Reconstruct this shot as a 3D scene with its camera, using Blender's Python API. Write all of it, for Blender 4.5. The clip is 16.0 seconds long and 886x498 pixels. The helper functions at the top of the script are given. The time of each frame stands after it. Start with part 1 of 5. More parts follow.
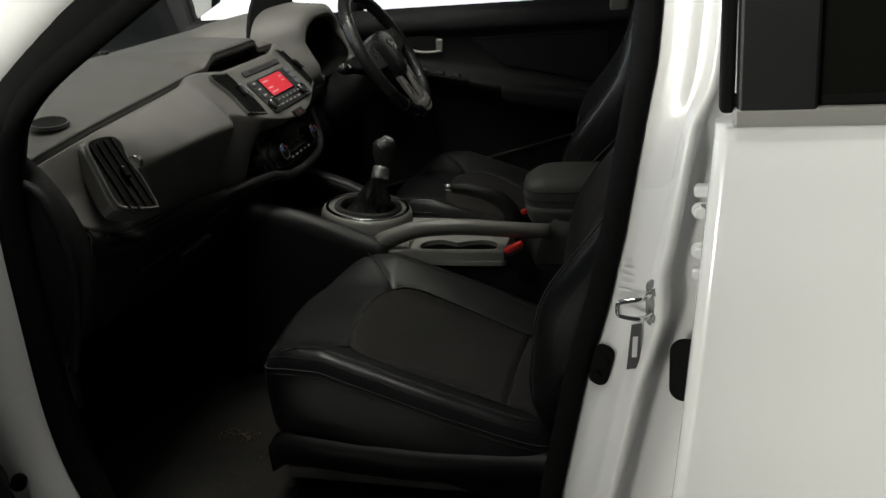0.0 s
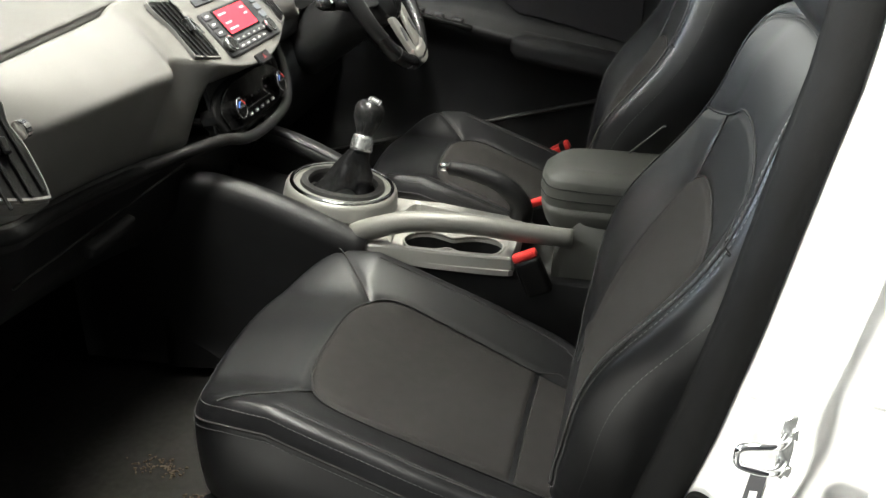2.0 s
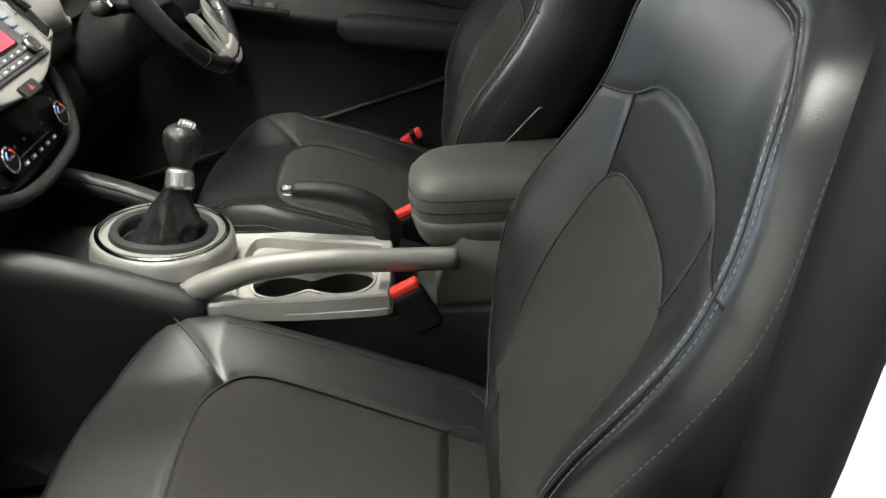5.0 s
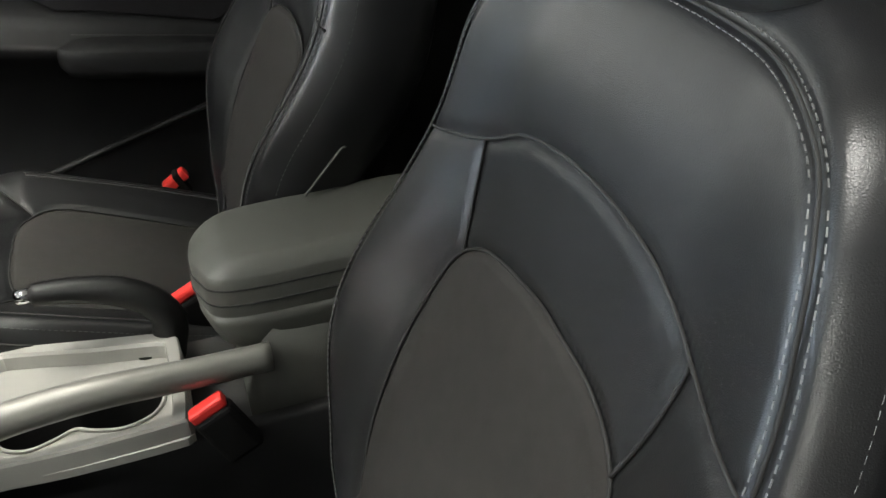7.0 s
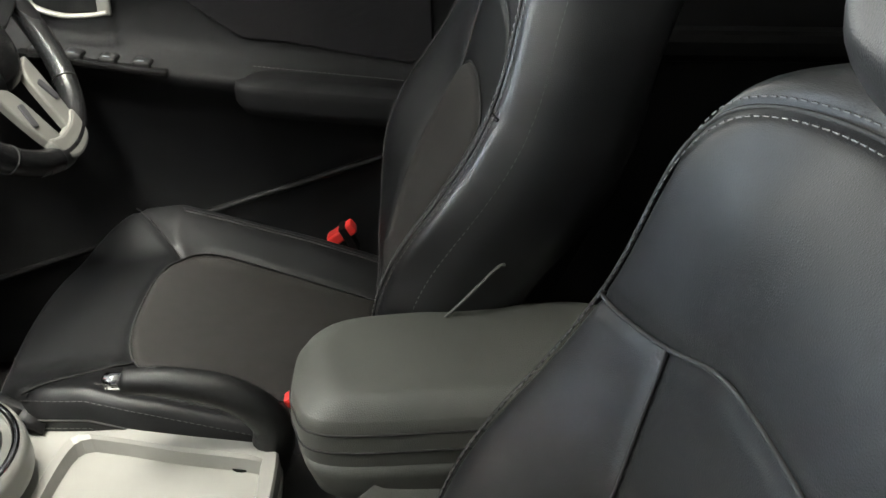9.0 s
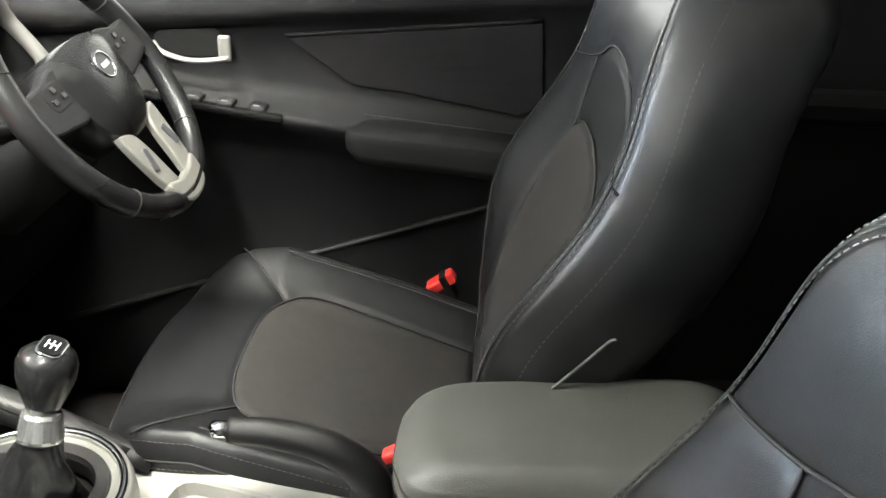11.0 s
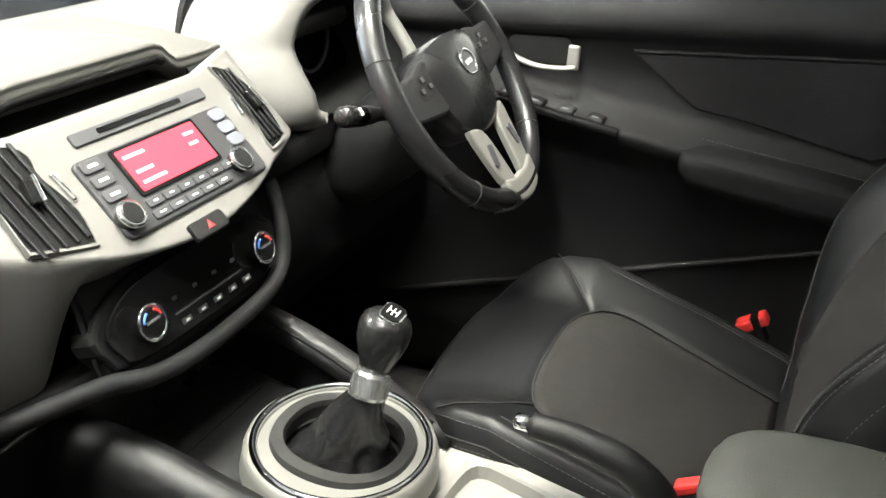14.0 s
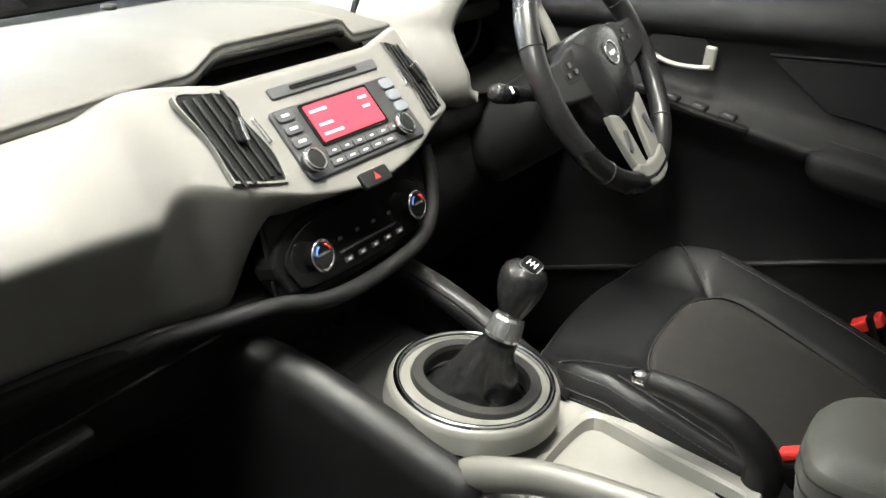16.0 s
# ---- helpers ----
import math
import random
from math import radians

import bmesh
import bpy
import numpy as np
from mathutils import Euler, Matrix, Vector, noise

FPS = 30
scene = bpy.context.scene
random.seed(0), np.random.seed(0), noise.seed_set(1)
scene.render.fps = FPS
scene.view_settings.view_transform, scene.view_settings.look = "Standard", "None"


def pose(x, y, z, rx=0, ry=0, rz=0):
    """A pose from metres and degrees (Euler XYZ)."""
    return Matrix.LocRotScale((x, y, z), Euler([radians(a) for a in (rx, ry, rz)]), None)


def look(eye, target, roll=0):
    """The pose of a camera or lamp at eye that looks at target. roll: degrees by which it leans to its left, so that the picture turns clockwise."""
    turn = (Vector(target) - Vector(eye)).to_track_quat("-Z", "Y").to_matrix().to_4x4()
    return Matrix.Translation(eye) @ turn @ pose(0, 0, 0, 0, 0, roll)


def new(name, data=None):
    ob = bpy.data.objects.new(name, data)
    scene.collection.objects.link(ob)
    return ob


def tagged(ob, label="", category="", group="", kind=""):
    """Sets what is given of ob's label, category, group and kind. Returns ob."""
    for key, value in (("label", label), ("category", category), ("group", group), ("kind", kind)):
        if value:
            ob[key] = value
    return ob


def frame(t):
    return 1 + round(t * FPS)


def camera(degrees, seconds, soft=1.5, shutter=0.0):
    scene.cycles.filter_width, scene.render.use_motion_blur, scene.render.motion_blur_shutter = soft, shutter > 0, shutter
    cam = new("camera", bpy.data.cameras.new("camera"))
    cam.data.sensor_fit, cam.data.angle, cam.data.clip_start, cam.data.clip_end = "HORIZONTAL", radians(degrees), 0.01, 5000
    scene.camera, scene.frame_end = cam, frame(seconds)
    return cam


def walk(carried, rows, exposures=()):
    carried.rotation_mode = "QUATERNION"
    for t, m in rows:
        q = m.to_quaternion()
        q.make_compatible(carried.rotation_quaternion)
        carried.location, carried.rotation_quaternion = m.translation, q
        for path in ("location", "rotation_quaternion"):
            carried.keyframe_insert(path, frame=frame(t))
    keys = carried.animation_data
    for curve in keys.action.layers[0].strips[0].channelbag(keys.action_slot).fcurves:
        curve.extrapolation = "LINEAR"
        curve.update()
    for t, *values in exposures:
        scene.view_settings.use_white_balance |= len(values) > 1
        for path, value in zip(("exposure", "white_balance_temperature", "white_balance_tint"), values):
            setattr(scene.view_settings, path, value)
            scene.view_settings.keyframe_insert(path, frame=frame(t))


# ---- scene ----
cam = camera(52, 16.0)
PATH = [
    (0, (0.6001, -1.9268, 1.3773), (0.1677, -0.0987, 0.6910), -4.24),
    (0.5, (0.5472, -1.8243, 1.3787), (0.1325, 0.0112, 0.7011), -1.73),
    (1, (0.5139, -1.6851, 1.3798), (0.1010, 0.1396, 0.6726), -0.72),
    (1.5, (0.4967, -1.5668, 1.3701), (0.0744, 0.2301, 0.6001), -0.16),
    (2, (0.4469, -1.5148, 1.3559), (0.1141, 0.2701, 0.5173), 1.21),
    (2.5, (0.4117, -1.5093, 1.3533), (0.2024, 0.2721, 0.4685), 1.45),
    (3, (0.3987, -1.4989, 1.3531), (0.2048, 0.2765, 0.4529), 0.29),
    (3.5, (0.3905, -1.4892, 1.3479), (0.1954, 0.2866, 0.4487), -0.24),
    (4, (0.3927, -1.4724, 1.3374), (0.1806, 0.3024, 0.4403), -1.28),
    (4.5, (0.3901, -1.3859, 1.3218), (0.2158, 0.3903, 0.4191), -2.31),
    (5, (0.3802, -1.2260, 1.3230), (0.3877, 0.5562, 0.4156), -3.35),
    (5.2, (0.3511, -1.1845, 1.3467), (0.5045, 0.5789, 0.4155), -2.15),
    (7.5, (0.3848, -0.8556, 1.3013), (0.8744, 0.8173, 0.3205), -4.71),
    (8, (0.4286, -0.7645, 1.3061), (0.7156, 0.9612, 0.3367), -4.24),
    (8.5, (0.4751, -0.6993, 1.2974), (0.5909, 1.0606, 0.3542), -3.58),
    (10.8, (0.4649, -0.6710, 1.3450), (0.3424, 1.1177, 0.4587), -2.85),
    (11, (0.4504, -0.6663, 1.3343), (0.2960, 1.1304, 0.4694), -2.79),
    (11.5, (0.4525, -0.6652, 1.3374), (0.1812, 1.1253, 0.4888), -2.46),
    (12, (0.4395, -0.6626, 1.3291), (0.0595, 1.1199, 0.5056), -2.12),
    (12.5, (0.4361, -0.6720, 1.3411), (-0.0562, 1.0816, 0.5149), -1.77),
    (13, (0.4147, -0.6748, 1.3377), (-0.1830, 1.0488, 0.5180), -1.35),
    (13.5, (0.4087, -0.6817, 1.3404), (-0.2687, 1.0134, 0.5232), -1.24),
    (14, (0.4013, -0.6895, 1.3359), (-0.3430, 0.9777, 0.5196), -1.06),
    (14.5, (0.3876, -0.7051, 1.3276), (-0.4287, 0.9243, 0.5036), -0.79),
    (15, (0.3943, -0.7457, 1.3349), (-0.4906, 0.8492, 0.5144), -0.20),
    (15.5, (0.4114, -0.7804, 1.3307), (-0.5217, 0.7944, 0.5247), 0.14),
    (16, (0.4255, -0.8171, 1.3279), (-0.5325, 0.7481, 0.5328), 0.58),
]
EXPOSURES = [(0.0, -2.35), (0.5, -2.0), (1.0, -1.3), (1.5, -0.45), (2.0, 0.1), (5.2, 0.2), (7.5, -0.2), (8.5, -0.05), (11.0, 0.85), (12.5, 1.1), (14.0, 0.62), (16.0, 0.27)]
walk(cam, [(t, look(eye, target, roll)) for t, eye, target, roll in PATH], EXPOSURES)


# ---- world and light: a car standing in a bright showroom ----
world = bpy.data.worlds.new("world")
scene.world = world
world.use_nodes = True
world.node_tree.nodes["Background"].inputs[0].default_value = (0.75, 0.8, 0.85, 1)
world.node_tree.nodes["Background"].inputs[1].default_value = 0.02


def area_lamp(name, eye, target, sx, sy, watts, colour):
    data = bpy.data.lights.new(name, "AREA")
    data.shape, data.size, data.size_y, data.energy, data.color = "RECTANGLE", sx, sy, watts, colour
    ob = new(name, data)
    ob.matrix_world = look(eye, target)
    return ob


area_lamp("ceiling_lamp_over_dash", (-0.05, 0.1, 3.3), (-0.3, -0.1, 1.0), 0.6, 1.2, 125, (1.0, 0.97, 0.86))
area_lamp("ceiling_lamp_front", (-2.3, -0.7, 3.25), (0.6, 0.0, 1.0), 0.6, 1.2, 110, (1.0, 0.98, 0.93))
area_lamp("showroom_window_front", (-5.7, 0.2, 1.75), (0.5, -0.2, 1.2), 6.0, 1.0, 500, (0.70, 0.85, 1.0))
# unseen lamp, added low at the side to brighten the white door and pillar
area_lamp("added_lamp_side", (-3.1, -4.98, 0.75), (-2.6, 0.0, 0.75), 3.0, 1.2, 2700, (1.0, 0.99, 0.90))
area_lamp("ceiling_lamp_side", (0.12, -1.5, 3.3), (0.2, -0.8, 0.7), 0.5, 0.5, 90, (1.0, 0.99, 0.92))


# ---- materials ----
def material(name, base, rough=0.5, metal=0.0, vary=0.15, scale=30.0, bump=0.0, bump_scale=200.0, bump_kind="noise", coat=0.0, emit=0.0, emit_colour=None, spec=0.5):
    m = bpy.data.materials.new(name)
    m.use_nodes = True
    nt = m.node_tree
    b = nt.nodes["Principled BSDF"]
    b.inputs["Roughness"].default_value = rough
    b.inputs["Metallic"].default_value = metal
    b.inputs["Specular IOR Level"].default_value = spec
    b.inputs["Coat Weight"].default_value = coat
    b.inputs["Coat Roughness"].default_value = 0.06
    tc = nt.nodes.new("ShaderNodeTexCoord")
    if vary:
        n1 = nt.nodes.new("ShaderNodeTexNoise")
        n1.inputs["Scale"].default_value, n1.inputs["Detail"].default_value = scale, 6
        n2 = nt.nodes.new("ShaderNodeTexNoise")
        n2.inputs["Scale"].default_value, n2.inputs["Detail"].default_value = scale * 0.12, 3
        add = nt.nodes.new("ShaderNodeMath")
        add.operation = "ADD"
        nt.links.new(tc.outputs["Object"], n1.inputs["Vector"])
        nt.links.new(tc.outputs["Object"], n2.inputs["Vector"])
        nt.links.new(n1.outputs["Fac"], add.inputs[0])
        nt.links.new(n2.outputs["Fac"], add.inputs[1])
        ramp = nt.nodes.new("ShaderNodeMapRange")
        ramp.inputs["From Min"].default_value, ramp.inputs["From Max"].default_value = 0.6, 1.4
        ramp.inputs["To Min"].default_value, ramp.inputs["To Max"].default_value = 0.0, 1.0
        nt.links.new(add.outputs[0], ramp.inputs["Value"])
        mix = nt.nodes.new("ShaderNodeMix")
        mix.data_type = "RGBA"
        mix.inputs["A"].default_value = (*[c * (1 - vary) for c in base], 1)
        mix.inputs["B"].default_value = (*[min(1, c * (1 + vary)) for c in base], 1)
        nt.links.new(ramp.outputs[0], mix.inputs["Factor"])
        nt.links.new(mix.outputs["Result"], b.inputs["Base Color"])
        rr = nt.nodes.new("ShaderNodeMapRange")
        rr.inputs["To Min"].default_value, rr.inputs["To Max"].default_value = max(0.02, rough - 0.06), min(1, rough + 0.06)
        nt.links.new(n2.outputs["Fac"], rr.inputs["Value"])
        nt.links.new(rr.outputs[0], b.inputs["Roughness"])
    else:
        b.inputs["Base Color"].default_value = (*base, 1)
    if bump:
        bp = nt.nodes.new("ShaderNodeBump")
        bp.inputs["Strength"].default_value, bp.inputs["Distance"].default_value = bump, 0.001
        if bump_kind == "cells":
            tex = nt.nodes.new("ShaderNodeTexVoronoi")
            tex.feature = "DISTANCE_TO_EDGE"
            tex.inputs["Scale"].default_value = bump_scale
            nt.links.new(tex.outputs["Distance"], bp.inputs["Height"])
        elif bump_kind == "weave":
            tex = nt.nodes.new("ShaderNodeTexWave")
            tex.inputs["Scale"].default_value, tex.inputs["Distortion"].default_value = bump_scale, 0.6
            tex.bands_direction = "DIAGONAL"
            nt.links.new(tex.outputs["Fac"], bp.inputs["Height"])
        else:
            tex = nt.nodes.new("ShaderNodeTexNoise")
            tex.inputs["Scale"].default_value, tex.inputs["Detail"].default_value = bump_scale, 4
            nt.links.new(tex.outputs["Fac"], bp.inputs["Height"])
        nt.links.new(tc.outputs["Object"], tex.inputs["Vector"])
        nt.links.new(bp.outputs[0], b.inputs["Normal"])
    if emit:
        b.inputs["Emission Color"].default_value = (*(emit_colour or base), 1)
        b.inputs["Emission Strength"].default_value = emit
    return m


LEATHER = material("black_leather", (0.0095, 0.0097, 0.0104), 0.34, vary=0.2, scale=14, bump=0.2, bump_scale=620, bump_kind="cells", spec=0.5)
FABRIC = material("dark_woven_fabric", (0.0195, 0.0183, 0.0175), 0.9, vary=0.2, scale=60, bump=0.5, bump_scale=1400, spec=0.2)
DOORCLOTH = material("black_door_cloth", (0.0085, 0.008, 0.009), 0.95, vary=0.2, scale=60, bump=0.4, bump_scale=420, bump_kind="weave", spec=0.15)
RIM = material("wheel_leather", (0.010, 0.010, 0.0105), 0.27, vary=0.06, scale=30, bump=0.08, bump_scale=520, bump_kind="cells")
SEAM = material("seam_shadow", (0.008, 0.008, 0.008), 0.8, vary=0)
# same grey thread, lightened to paint in the light on one seat edge
LITTHREAD = material("lit_grey_thread", (0.12, 0.12, 0.118), 0.7, vary=0)
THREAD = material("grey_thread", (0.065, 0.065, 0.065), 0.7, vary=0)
SOFT = material("grained_dash_plastic", (0.082, 0.080, 0.074), 0.5, vary=0.08, scale=20, bump=0.35, bump_scale=700, bump_kind="cells", spec=0.35)
SOFTDARK = material("charcoal_soft_plastic", (0.013, 0.0127, 0.0125), 0.5, vary=0.08, scale=20, bump=0.35, bump_scale=700, bump_kind="cells", spec=0.35)
HARD = material("grained_black_plastic", (0.0065, 0.0065, 0.007), 0.5, vary=0.15, scale=20, bump=0.3, bump_scale=600, bump_kind="cells", spec=0.35)
FACIA = material("satin_grey_facia", (0.135, 0.132, 0.124), 0.45, vary=0.05, scale=20, bump=0.15, bump_scale=900, bump_kind="cells", spec=0.4)
DOORPLASTIC = material("black_door_plastic", (0.0055, 0.0055, 0.006), 0.7, vary=0.15, scale=20, bump=0.3, bump_scale=600, bump_kind="cells", spec=0.18)
ARMVINYL = material("grey_armrest_vinyl", (0.060, 0.061, 0.054), 0.5, vary=0.1, scale=14, bump=0.3, bump_scale=520, bump_kind="cells")
SILVER = material("satin_silver_trim", (0.21, 0.206, 0.19), 0.36, metal=0.35, vary=0.05, scale=40, spec=0.5)
TRIM = material("satin_grey_trim", (0.30, 0.295, 0.275), 0.42, metal=0.15, vary=0.05, scale=40)
BLUE = material("blue_mark", (0.05, 0.14, 0.5), 0.4, vary=0)
RINGGREY = material("satin_ring_grey", (0.17, 0.168, 0.155), 0.34, metal=0.2, vary=0.05, scale=40)
CHROME = material("chrome", (0.85, 0.85, 0.86), 0.08, metal=1.0, vary=0)
GLOSS = material("gloss_black", (0.006, 0.006, 0.006), 0.12, vary=0)
KNOB = material("satin_black_knob", (0.011, 0.011, 0.011), 0.24, vary=0)
BLACK = material("matte_black", (0.006, 0.006, 0.006), 0.8, vary=0.2, spec=0.12)
RADIOGREY = material("radio_body_grey", (0.035, 0.035, 0.037), 0.38, vary=0.05)
PALEKEY = material("pale_blue_grey_key", (0.14, 0.15, 0.17), 0.4, vary=0.05)
DIMRED = material("unlit_red_mark", (0.22, 0.02, 0.02), 0.5, vary=0)
BUTTON = material("radio_button_grey", (0.05, 0.05, 0.054), 0.45, vary=0.05)
LEGEND = material("white_legend", (0.75, 0.75, 0.72), 0.6, vary=0)
RED = material("red_plastic", (0.62, 0.035, 0.03), 0.35, vary=0.05)
SCREEN = material("red_display", (0.5, 0.02, 0.03), 0.3, vary=0, emit=1.5, emit_colour=(1.0, 0.045, 0.075))
SCREENTEXT = material("display_text", (0.9, 0.4, 0.4), 0.4, vary=0, emit=1.0, emit_colour=(1.0, 0.3, 0.33))
PAINT = material("white_car_paint", (0.80, 0.80, 0.79), 0.28, vary=0.02, scale=6, coat=0.8)
RUBBER = material("black_rubber_seal", (0.006, 0.006, 0.006), 0.9, vary=0.2, scale=50, bump=0.2, spec=0.08)
CARPET = material("black_carpet", (0.02, 0.019, 0.018), 0.98, vary=0.35, scale=90, bump=1.0, bump_scale=900, spec=0.1)
DIRT = material("dry_mud", (0.09, 0.07, 0.045), 0.95, vary=0.4, scale=120, bump=0.6)
STEEL = material("zinc_plated_steel", (0.62, 0.63, 0.62), 0.22, metal=0.9, vary=0.06, scale=60)
LINER = material("pale_roof_lining", (0.40, 0.395, 0.37), 0.9, vary=0.05, scale=80, bump=0.3)
YELLOW = material("yellow_tag", (0.7, 0.55, 0.08), 0.6, vary=0)
LABEL = material("pale_label", (0.70, 0.70, 0.69), 0.6, vary=0.05)
WALLWHITE = material("white_painted_wall", (0.70, 0.70, 0.67), 0.85, vary=0.05, scale=3)
DARKWALL = material("dark_grey_wall", (0.07, 0.07, 0.075), 0.8, vary=0.15, scale=3)
FLOORGREY = material("grey_floor_paint", (0.045, 0.045, 0.046), 0.45, vary=0.15, scale=3)
TINT = material("dark_tinted_glass", (0.006, 0.006, 0.005), 0.05, vary=0)

DAYLIGHT = material("bright_daylight_outside", (0.8, 0.8, 0.8), 0.9, vary=0.1, scale=1.5, emit=4.5, emit_colour=(0.97, 0.99, 1.0))
GLASS = bpy.data.materials.new("clear_glass")
GLASS.use_nodes = True
_b = GLASS.node_tree.nodes["Principled BSDF"]
_b.inputs["Base Color"].default_value = (0.97, 1, 0.98, 1)
_b.inputs["Roughness"].default_value = 0.0
_b.inputs["Transmission Weight"].default_value = 1.0
_b.inputs["IOR"].default_value = 1.02


# ---- building helpers ----
def origin_of(ob):
    p = Vector((0, 0, 0))
    while ob is not None:
        p = p + ob.location
        ob = ob.parent
    return p


def thing(name, at, label, category, group="", kind=""):
    ob = new(name)
    ob.location = at
    ob.empty_display_size = 0.05
    return tagged(ob, label, category, group, kind)


def mesh_part(name, verts, faces, mat, parent=None, label="", smooth=True):
    """One mesh object from world coordinates, under a thing or a part."""
    me = bpy.data.meshes.new(name)
    o = origin_of(parent) if parent else Vector((0, 0, 0))
    me.from_pydata([(v[0] - o.x, v[1] - o.y, v[2] - o.z) for v in verts], [], faces)
    me.materials.append(mat)
    if smooth:
        me.polygons.foreach_set("use_smooth", [True] * len(me.polygons))
    me.update()
    ob = new(name, me)
    ob.parent = parent
    if label:
        ob["label"] = label
    return ob


def part(name, bm, mat, parent=None, label="", smooth=False):
    """One mesh object from a bmesh in world coordinates."""
    bmesh.ops.recalc_face_normals(bm, faces=bm.faces)
    vs = [v.co.copy() for v in bm.verts]
    bm.verts.index_update()
    fs = [[v.index for v in f.verts] for f in bm.faces]
    bm.free()
    return mesh_part(name, vs, fs, mat, parent, label, smooth)


def box(size, m, bevel=0.0, segs=2):
    """A bevelled box of that size at the pose m, as a bmesh."""
    bm = bmesh.new()
    bmesh.ops.create_cube(bm, size=1)
    bmesh.ops.scale(bm, vec=size, verts=bm.verts)
    if bevel:
        bmesh.ops.bevel(bm, geom=bm.edges[:], offset=bevel, segments=segs, profile=0.5, affect="EDGES")
    bmesh.ops.transform(bm, matrix=m, verts=bm.verts)
    return bm


def disc(r, depth, m, bevel=0.0, n=32, r2=None):
    bm = bmesh.new()
    bmesh.ops.create_cone(bm, cap_ends=True, segments=n, radius1=r, radius2=r if r2 is None else r2, depth=depth)
    if bevel:
        es = [e for e in bm.edges if abs(e.verts[0].co.z - e.verts[1].co.z) < 1e-6]
        bmesh.ops.bevel(bm, geom=es, offset=bevel, segments=2, profile=0.5, affect="EDGES")
    bmesh.ops.transform(bm, matrix=m, verts=bm.verts)
    return bm


def plate(outline, depth, m, bevel=0.0, segs=2, hole=None):
    """A flat plate: the outline (x, y) drawn out by depth to +z, at the pose m; hole: an inner outline with as many points."""
    bm = bmesh.new()
    if hole is None:
        f = bm.faces.new([bm.verts.new((x, y, 0)) for x, y in outline])
        r = bmesh.ops.extrude_face_region(bm, geom=[f])
        vs = [g for g in r["geom"] if isinstance(g, bmesh.types.BMVert)]
        bmesh.ops.translate(bm, vec=(0, 0, depth), verts=vs)
        if bevel:
            top = set(vs)
            es = [e for e in bm.edges if e.verts[0] in top and e.verts[1] in top]
            bmesh.ops.bevel(bm, geom=es, offset=bevel, segments=segs, profile=0.5, affect="EDGES")
    else:
        n = len(outline)
        rows = [[bm.verts.new((x, y, z)) for x, y in o] for o, z in ((outline, 0), (outline, depth - bevel), ([(x + (hx - x) * 0.12, y + (hy - y) * 0.12) for (x, y), (hx, hy) in zip(outline, hole)], depth), ([(x + (hx - x) * 0.88, y + (hy - y) * 0.88) for (x, y), (hx, hy) in zip(outline, hole)], depth), (hole, depth - bevel), (hole, 0))]
        for a, b in zip(rows, rows[1:]):
            for i in range(n):
                bm.faces.new((a[i], a[(i + 1) % n], b[(i + 1) % n], b[i]))
    bmesh.ops.recalc_face_normals(bm, faces=bm.faces)
    bmesh.ops.transform(bm, matrix=m, verts=bm.verts)
    return bm


def round_rect(w, h, r, n=5, cx=0.0, cy=0.0):
    pts = []
    for k, (sx, sy) in enumerate(((1, 1), (-1, 1), (-1, -1), (1, -1))):
        for i in range(n + 1):
            a = math.pi / 2 * (k + i / n)
            pts.append((cx + sx * (w / 2 - r) + r * math.cos(a), cy + sy * (h / 2 - r) + r * math.sin(a)))
    return pts


def smooth_closed(ctrl, n):
    """A closed Catmull-Rom curve of n points through the control points."""
    c, k, out = np.array(ctrl, float), len(ctrl), []
    seg = np.linalg.norm(np.roll(c, -1, 0) - c, axis=1)
    acc = np.concatenate([[0], np.cumsum(seg)])
    for s in np.arange(n) / n * acc[-1]:
        i = min(np.searchsorted(acc, s, "right") - 1, k - 1)
        t = (s - acc[i]) / seg[i]
        p0, p1, p2, p3 = c[(i - 1) % k], c[i], c[(i + 1) % k], c[(i + 2) % k]
        out.append(0.5 * (2 * p1 + (p2 - p0) * t + (2 * p0 - 5 * p1 + 4 * p2 - p3) * t * t + (3 * p1 - p0 - 3 * p2 + p3) * t ** 3))
    return np.array(out)


def smooth_open(ctrl, n):
    c = np.array(ctrl, float)
    c = np.vstack([2 * c[0] - c[1], c, 2 * c[-1] - c[-2]])
    out = []
    for s in np.linspace(0, len(ctrl) - 1, n):
        i = min(int(s), len(ctrl) - 2)
        t = s - i
        p0, p1, p2, p3 = c[i], c[i + 1], c[i + 2], c[i + 3]
        out.append(0.5 * (2 * p1 + (p2 - p0) * t + (2 * p0 - 5 * p1 + 4 * p2 - p3) * t * t + (3 * p1 - p0 - 3 * p2 + p3) * t ** 3))
    return np.array(out)


